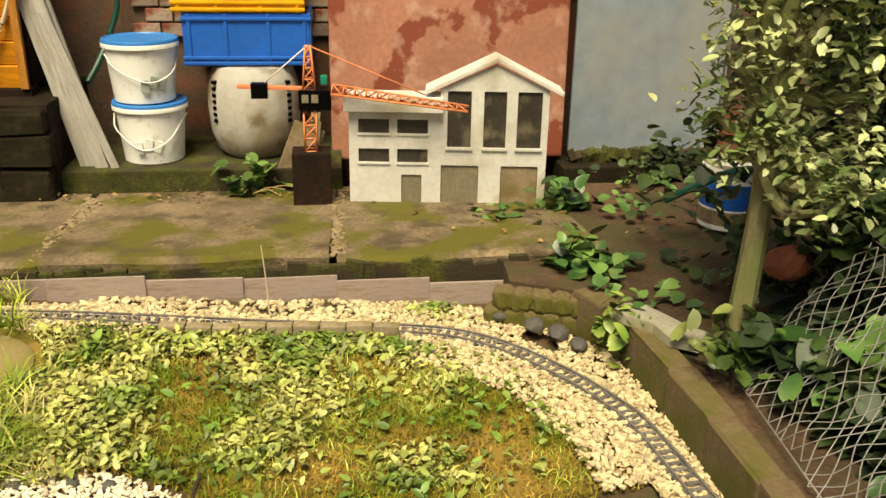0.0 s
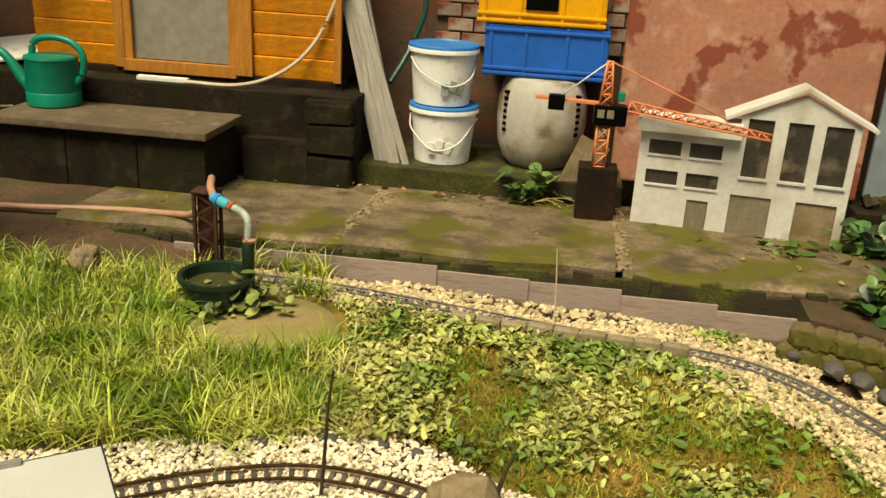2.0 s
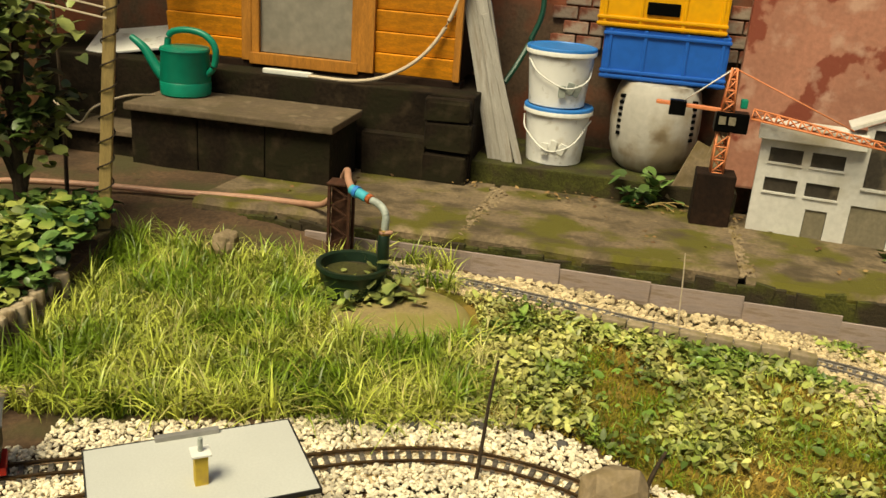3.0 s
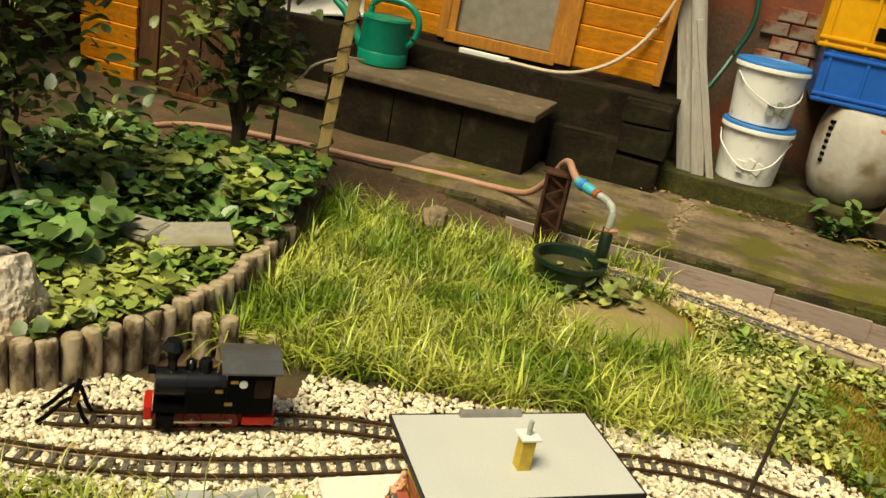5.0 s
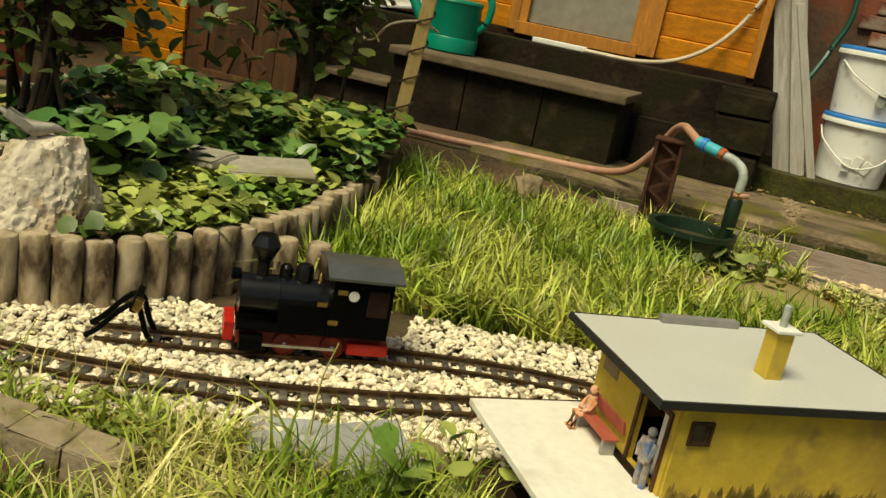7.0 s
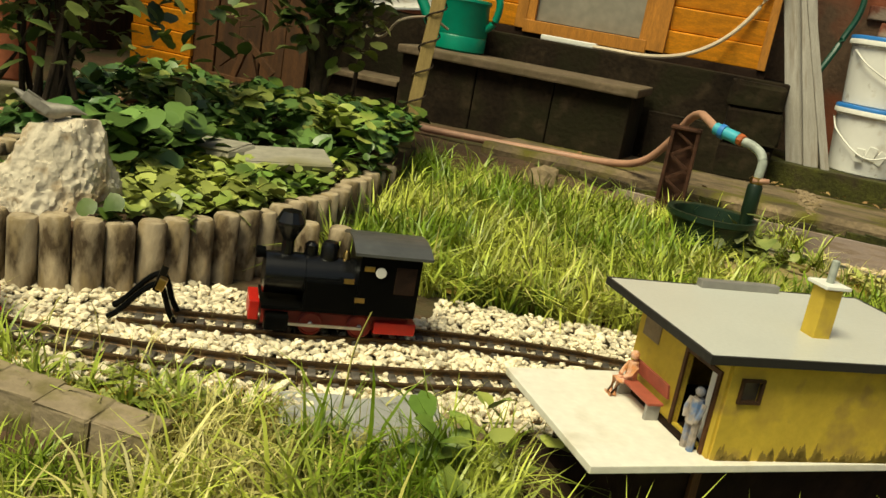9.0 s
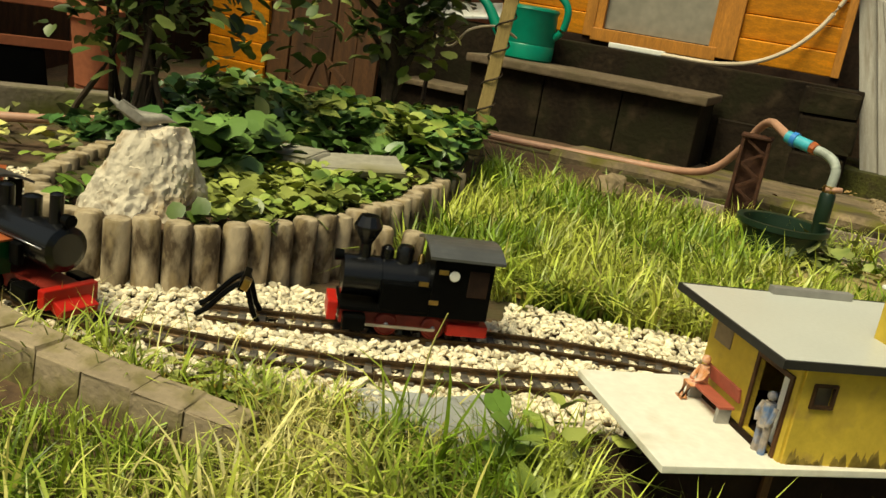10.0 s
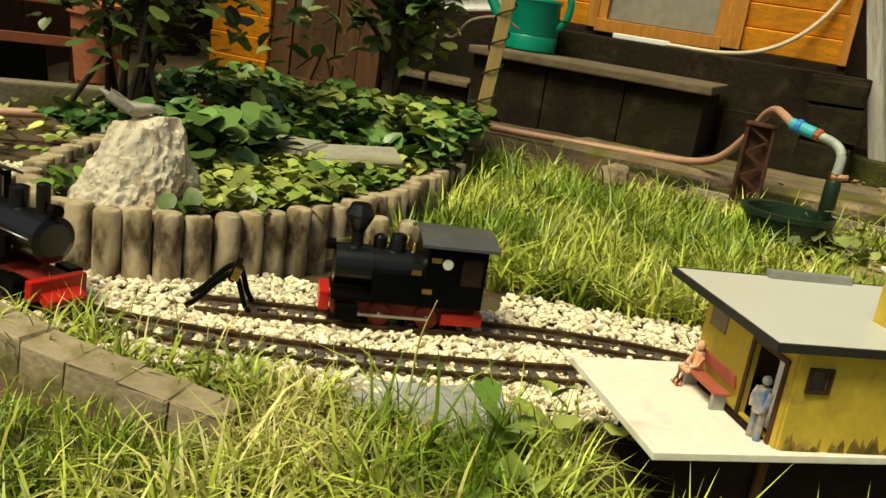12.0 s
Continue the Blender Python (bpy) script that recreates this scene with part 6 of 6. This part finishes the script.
def bush(name, base, stems, leaf_pts, size, lmat, bark, label, aspect=0.7, r=0.012):
    b = thing(name, pose(*base), label, "shrub")
    inv = Vector(base)
    for k, st_ in enumerate(stems):
        part("trunk" if k == 0 else "limb", sweep(B(), [Vector(p) - inv for p in smooth_path(st_, 5)], r if k == 0 else r * 0.6, 8, r * 0.45 if k == 0 else r * 0.2), bark, b)
    v, f = leaf_mesh(np.array(leaf_pts) - np.array(base), size, aspect=aspect, tilt=(-0.2, 1.1))
    ob = raw("crown", v, f, lmat, True)
    ob.parent = b
    return b


def clump(centres, n, spread):
    out = []
    for c in centres:
        for _ in range(n):
            out.append((c[0] + rng.normal(0, spread), c[1] + rng.normal(0, spread), c[2] + rng.normal(0, spread)))
    return out


leaves("leaf_litter", litter, 0.018, M["dry_leaf"], "dry brown leaf litter along the mossy ledge", "leaves", tilt=(0.0, 0.35))
# variegated shrub with its leaning trunk
cr = []
for _ in range(46):
    t = rng.random()
    cr.append((1.60 + 0.34 * t + rng.normal(0, 0.03), 1.60 - 0.18 * t + rng.normal(0, 0.05), 0.64 + 0.42 * rng.random()))
for _ in range(12):
    cr.append((1.80 + rng.normal(0, 0.06), 1.44 + rng.normal(0, 0.05), 0.52 + 0.14 * rng.random()))
# unseen upper crown, added so that its shadow darkens the bank
for _ in range(46):
    cr.append((1.82 + rng.normal(0, 0.16), 1.58 + rng.normal(0, 0.16), 1.08 + 0.75 * rng.random()))
stems = [[(1.68, 1.50, 0.0), (1.695, 1.51, 0.2), (1.722, 1.53, 0.42), (1.735, 1.55, 0.66), (1.745, 1.56, 1.1), (1.8, 1.58, 1.6)]]
for c in cr[::3]:
    stems.append([(1.70, 1.55, 0.6 + 0.2 * rng.random()), ((1.70 + c[0]) / 2, (1.55 + c[1]) / 2, c[2] - 0.03), c])
bush("variegated_shrub", (1.655, 1.50, 0.0), stems, clump(cr, 40, 0.042), 0.030, M["euonymus"], M["bark"], "variegated green shrub with a leaning mossy trunk", 0.62, 0.036)
# rose stems in the bed
rc = [(-1.42 + rng.normal(0, 0.09), 2.64 + rng.normal(0, 0.07), 0.32 + 0.5 * rng.random()) for _ in range(34)]
stems = [[(-1.40, 2.64, 0.06), (-1.41, 2.65, 0.3), (-1.38, 2.66, 0.6), (-1.40, 2.66, 0.95)]] + [[(-1.40, 2.65, 0.1 + 0.3 * rng.random()), ((c[0] - 1.40) / 2, (c[1] + 2.65) / 2, c[2] - 0.06), c] for c in rc[::3]]
bush("rose_bush", (-1.40, 2.64, 0.06), stems, clump(rc, 20, 0.045), 0.046, M["rose_leaf"], M["bark_dark"], "leggy rose bush with dark stems in the bed", 0.75, 0.022)
rc = [(-1.78 + rng.normal(0, 0.14), 1.98 + rng.normal(0, 0.10), 0.28 + 0.6 * rng.random()) for _ in range(46)]
stems = [[(-1.80, 1.98, 0.06), (-1.80, 2.0, 0.4), (-1.78, 2.0, 0.95)]] + [[(-1.80 + rng.normal(0, 0.08), 1.99 + rng.normal(0, 0.05), 0.06), (-1.80 + rng.normal(0, 0.08), 2.0, 0.4), (-1.8 + rng.normal(0, 0.13), 2.0, 0.95)] for _ in range(9)]
bush("rose_bush", (-1.80, 1.98, 0.06), stems, clump(rc, 24, 0.055), 0.042, M["rose_leaf"], M["bark_dark"], "tall thin-stemmed bush at the bed's rear", 0.7, 0.013)

# chain-link fence on the kerb
fence = thing("wire_fence", pose(1.60, 1.42, 0.07), "rusty-grey chain-link wire fence on the mossy kerb", "fence")
FA, FB = Vector((0.055, 0.06, 0)), Vector((-0.20, -0.72, 0))
fd = (FB - FA)
flen, fh, cell = fd.length, 0.34, 0.04
fo = Vector((0.95, -0.31, 0)) * 0.30
fu = fd.normalized()
bm = B()
nz = int(flen / cell)
for i in range(-9, nz + 1):
    for s in (1, -1):
        zz = []
        for k in range(9):
            a = (i + k) * cell if s > 0 else (i + 8 - k) * cell
            if -0.001 <= a <= flen:
                sag = Vector((noise.noise(Vector((a * 9, k * 0.8, 0))), noise.noise(Vector((a * 9, k * 0.8, 5))), noise.noise(Vector((a * 9, k * 0.8, 9))))) * 0.022
                zz.append(FA + fu * a + sag + Vector((0, 0, k * fh / 8)) + fo * (k / 8))
        if len(zz) > 1:
            sweep(bm, smooth_path(zz, 3), 0.0014, 4)
part("mesh", bm, M["wire"], fence)
part("wire_line", sweep(B(), [FA, FB], 0.0022, 5), M["wire"], fence)
part("wire_line", sweep(B(), [FA + fo + Vector((0, 0, fh)), FB + fo + Vector((0, 0, fh))], 0.0022, 5), M["wire"], fence)
boulder("clay_pot_shard", 1.80, 1.22, 0.16, 0.10, 0.07, 0.03, M["terracotta"], "broken terracotta piece behind the fence", "pottery", "terracotta shards", seed=3.3, sub=2)
boulder("clay_pot_shard", 1.93, 1.62, 0.26, 0.07, 0.05, 0.05, M["terracotta"], "terracotta shard beneath the shrub", "pottery", "terracotta shards", seed=4.1, sub=2)
boulder("earth_mound", 1.95, 1.3, 0.03, 0.22, 0.35, 0.13, M["soil"], "dark earth mound behind the fence", "earth", seed=1.2)
# hedge-coloured leaves added to darken the bank: shade as near-black foliage
leaves("hedge_leaves", [(1.92 + abs(rng.normal(0, 0.25)), 1.3 + rng.normal(0, 0.35), 0.05 + rng.uniform(0, 0.5)) for _ in range(2200)], 0.06, M["hedge"], "dark leaves behind the fence, shade put into their colour", tilt=(-0.2, 1.2))
leaves("hedge_leaves", [(rng.uniform(1.66, 2.2), rng.uniform(0.6, 1.5), rng.uniform(0.05, 0.2)) for _ in range(1900)], 0.07, M["hedge"], "dark low leaves added on the bank as shade behind the wire", tilt=(-0.2, 1.0))
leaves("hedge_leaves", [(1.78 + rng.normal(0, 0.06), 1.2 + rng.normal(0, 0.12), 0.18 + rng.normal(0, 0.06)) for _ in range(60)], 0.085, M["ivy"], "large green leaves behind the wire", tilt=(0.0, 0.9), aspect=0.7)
leaves("hedge_leaves", [(2.12 + abs(rng.normal(0, 0.12)), 1.45 + rng.normal(0, 0.3), rng.uniform(0.35, 1.25)) for _ in range(1500)], 0.06, M["hedge"], "dense dark foliage added behind the shrub as shade", tilt=(-0.2, 1.2))
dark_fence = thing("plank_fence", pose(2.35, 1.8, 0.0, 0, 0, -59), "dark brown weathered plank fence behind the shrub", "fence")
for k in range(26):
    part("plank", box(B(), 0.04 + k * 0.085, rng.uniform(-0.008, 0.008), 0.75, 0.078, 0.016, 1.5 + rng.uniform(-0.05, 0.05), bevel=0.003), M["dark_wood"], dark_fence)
bb = thing("paint_bucket", pose(2.335, 2.40, 0.05, 0, 4, 0), "white bucket with a blue label on the bank", "bucket")
part("body", lathe(B(), [(0.082, 0), (0.086, 0.004), (0.1, 0.2), (0.104, 0.202), (0.104, 0.225), (0.1, 0.226), (0.094, 0.222), (0.09, 0.19)], 32), M["white_plastic"], bb)
part("band", lathe(B(), [(0.0905, 0.08), (0.0915, 0.0805), (0.0985, 0.175), (0.0975, 0.176)], 32), M["blue_plastic"], bb, "blue printed band")
part("band", lathe(B(), [(0.0875, 0.02), (0.0885, 0.021), (0.0925, 0.072), (0.0915, 0.073)], 32), M["kerb"], bb, "brownish printed picture band")
part("soil", lathe(B(), [(0.09, 0.18), (0.093, 0.2), (0.02, 0.205)], 20), M["pane_dull"], bb)
solid("garden_hose", sweep(B(), smooth_path([(2.03, 2.33, 0.2), (2.17, 2.32, 0.25), (2.31, 2.31, 0.285), (2.48, 2.25, 0.29)], 6), 0.014, 8), M["hose_green"], "dark green hose across the bucket", "hose")

# ---- far left corner of the yard ----
shed2 = thing("wooden_cabinet", pose(-2.24, 3.62, 0.0, 0, 0, -14), "orange-stained wooden cabinet in the yard's corner", "cabinet")
part("body", box(B(), 0, 0.2, 0.5, 0.36, 0.38, 1.0, bevel=0.004), M["dark_wood"], shed2)
boards(shed2, -0.18, 0.10, 0.02, 11, 0.0, 0.085)
screen = thing("wooden_screen", pose(-1.9, 3.55, 0.02, 0, 0, -14), "dark brown wooden plank screen beside the cabinet", "screen")
for k in range(5):
    part("plank", box(B(), -0.2 + k * 0.1, rng.uniform(-0.004, 0.004), 0.45, 0.096, 0.024, 0.9, bevel=0.004), M["brown_wood"], screen)
wh = thing("trestle", pose(-1.87, 3.42, 0.06, 0, 0, -14) @ Matrix.Scale(0.8, 4), "brown wooden trestle leaning in the corner", "trestle")
for a in (-50, -20, 20, 50):
    part("leg", placed(box(B(), 0, 0, -0.09, 0.028, 0.02, 0.2, bevel=0.002), Matrix.Translation((0, 0, 0.19)) @ pose(0, 0, 0, 0, a, 0)), M["brown_wood"], wh)
part("rail", box(B(), 0, 0, 0.012, 0.36, 0.03, 0.024, bevel=0.002), M["brown_wood"], wh)
fp = thing("flower_pot", pose(-2.32, 2.66, 0.05), "tall terracotta flower pot behind the bush", "flower pot")
part("body", lathe(B(), [(0.055, 0), (0.06, 0.005), (0.08, 0.2), (0.09, 0.202), (0.09, 0.235), (0.084, 0.236)], 28), M["terracotta"], fp)
tb = thing("garden_bench", pose(-2.62, 2.66, 0.0, 0, 0, 40), "low reddish wooden bench in the yard's corner", "bench")
part("top", box(B(), 0, 0, 0.27, 0.44, 0.2, 0.022, bevel=0.003), M["terracotta"], tb)
for x in (-0.2, 0.2):
    for y in (-0.08, 0.08):
        part("leg", box(B(), x, y, 0.13, 0.026, 0.026, 0.27, bevel=0.002), M["terracotta"], tb)
part("stretcher", box(B(), 0, -0.08, 0.15, 0.4, 0.02, 0.03, bevel=0.002), M["terracotta"], tb)
solid("dark_box", box(B(), 0, 0, 0.07, 0.26, 0.14, 0.12, bevel=0.008, taper=0.9), M["black"], "black plastic box under the bench", "box", m=pose(-2.62, 2.63, 0.0, 0, 0, 40))
bm = box(B(), 0, 0, 0, 0.75, 0.07, 0.14, bevel=0.006)
solid("garden_kerb", bm, M["concrete"], "pale concrete kerb behind the bed", "kerb", m=pose(-2.3, 2.37, 0.0, 0, 0, 38))
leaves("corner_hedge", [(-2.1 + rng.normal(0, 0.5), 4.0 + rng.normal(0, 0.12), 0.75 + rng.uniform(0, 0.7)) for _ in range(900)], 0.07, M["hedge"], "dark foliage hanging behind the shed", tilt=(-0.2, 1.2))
wall("wall_west", -3.6, -3.45, 1.0, 4.0, -0.1, 1.6, M["brown_wood"], "dark wooden boundary wall")
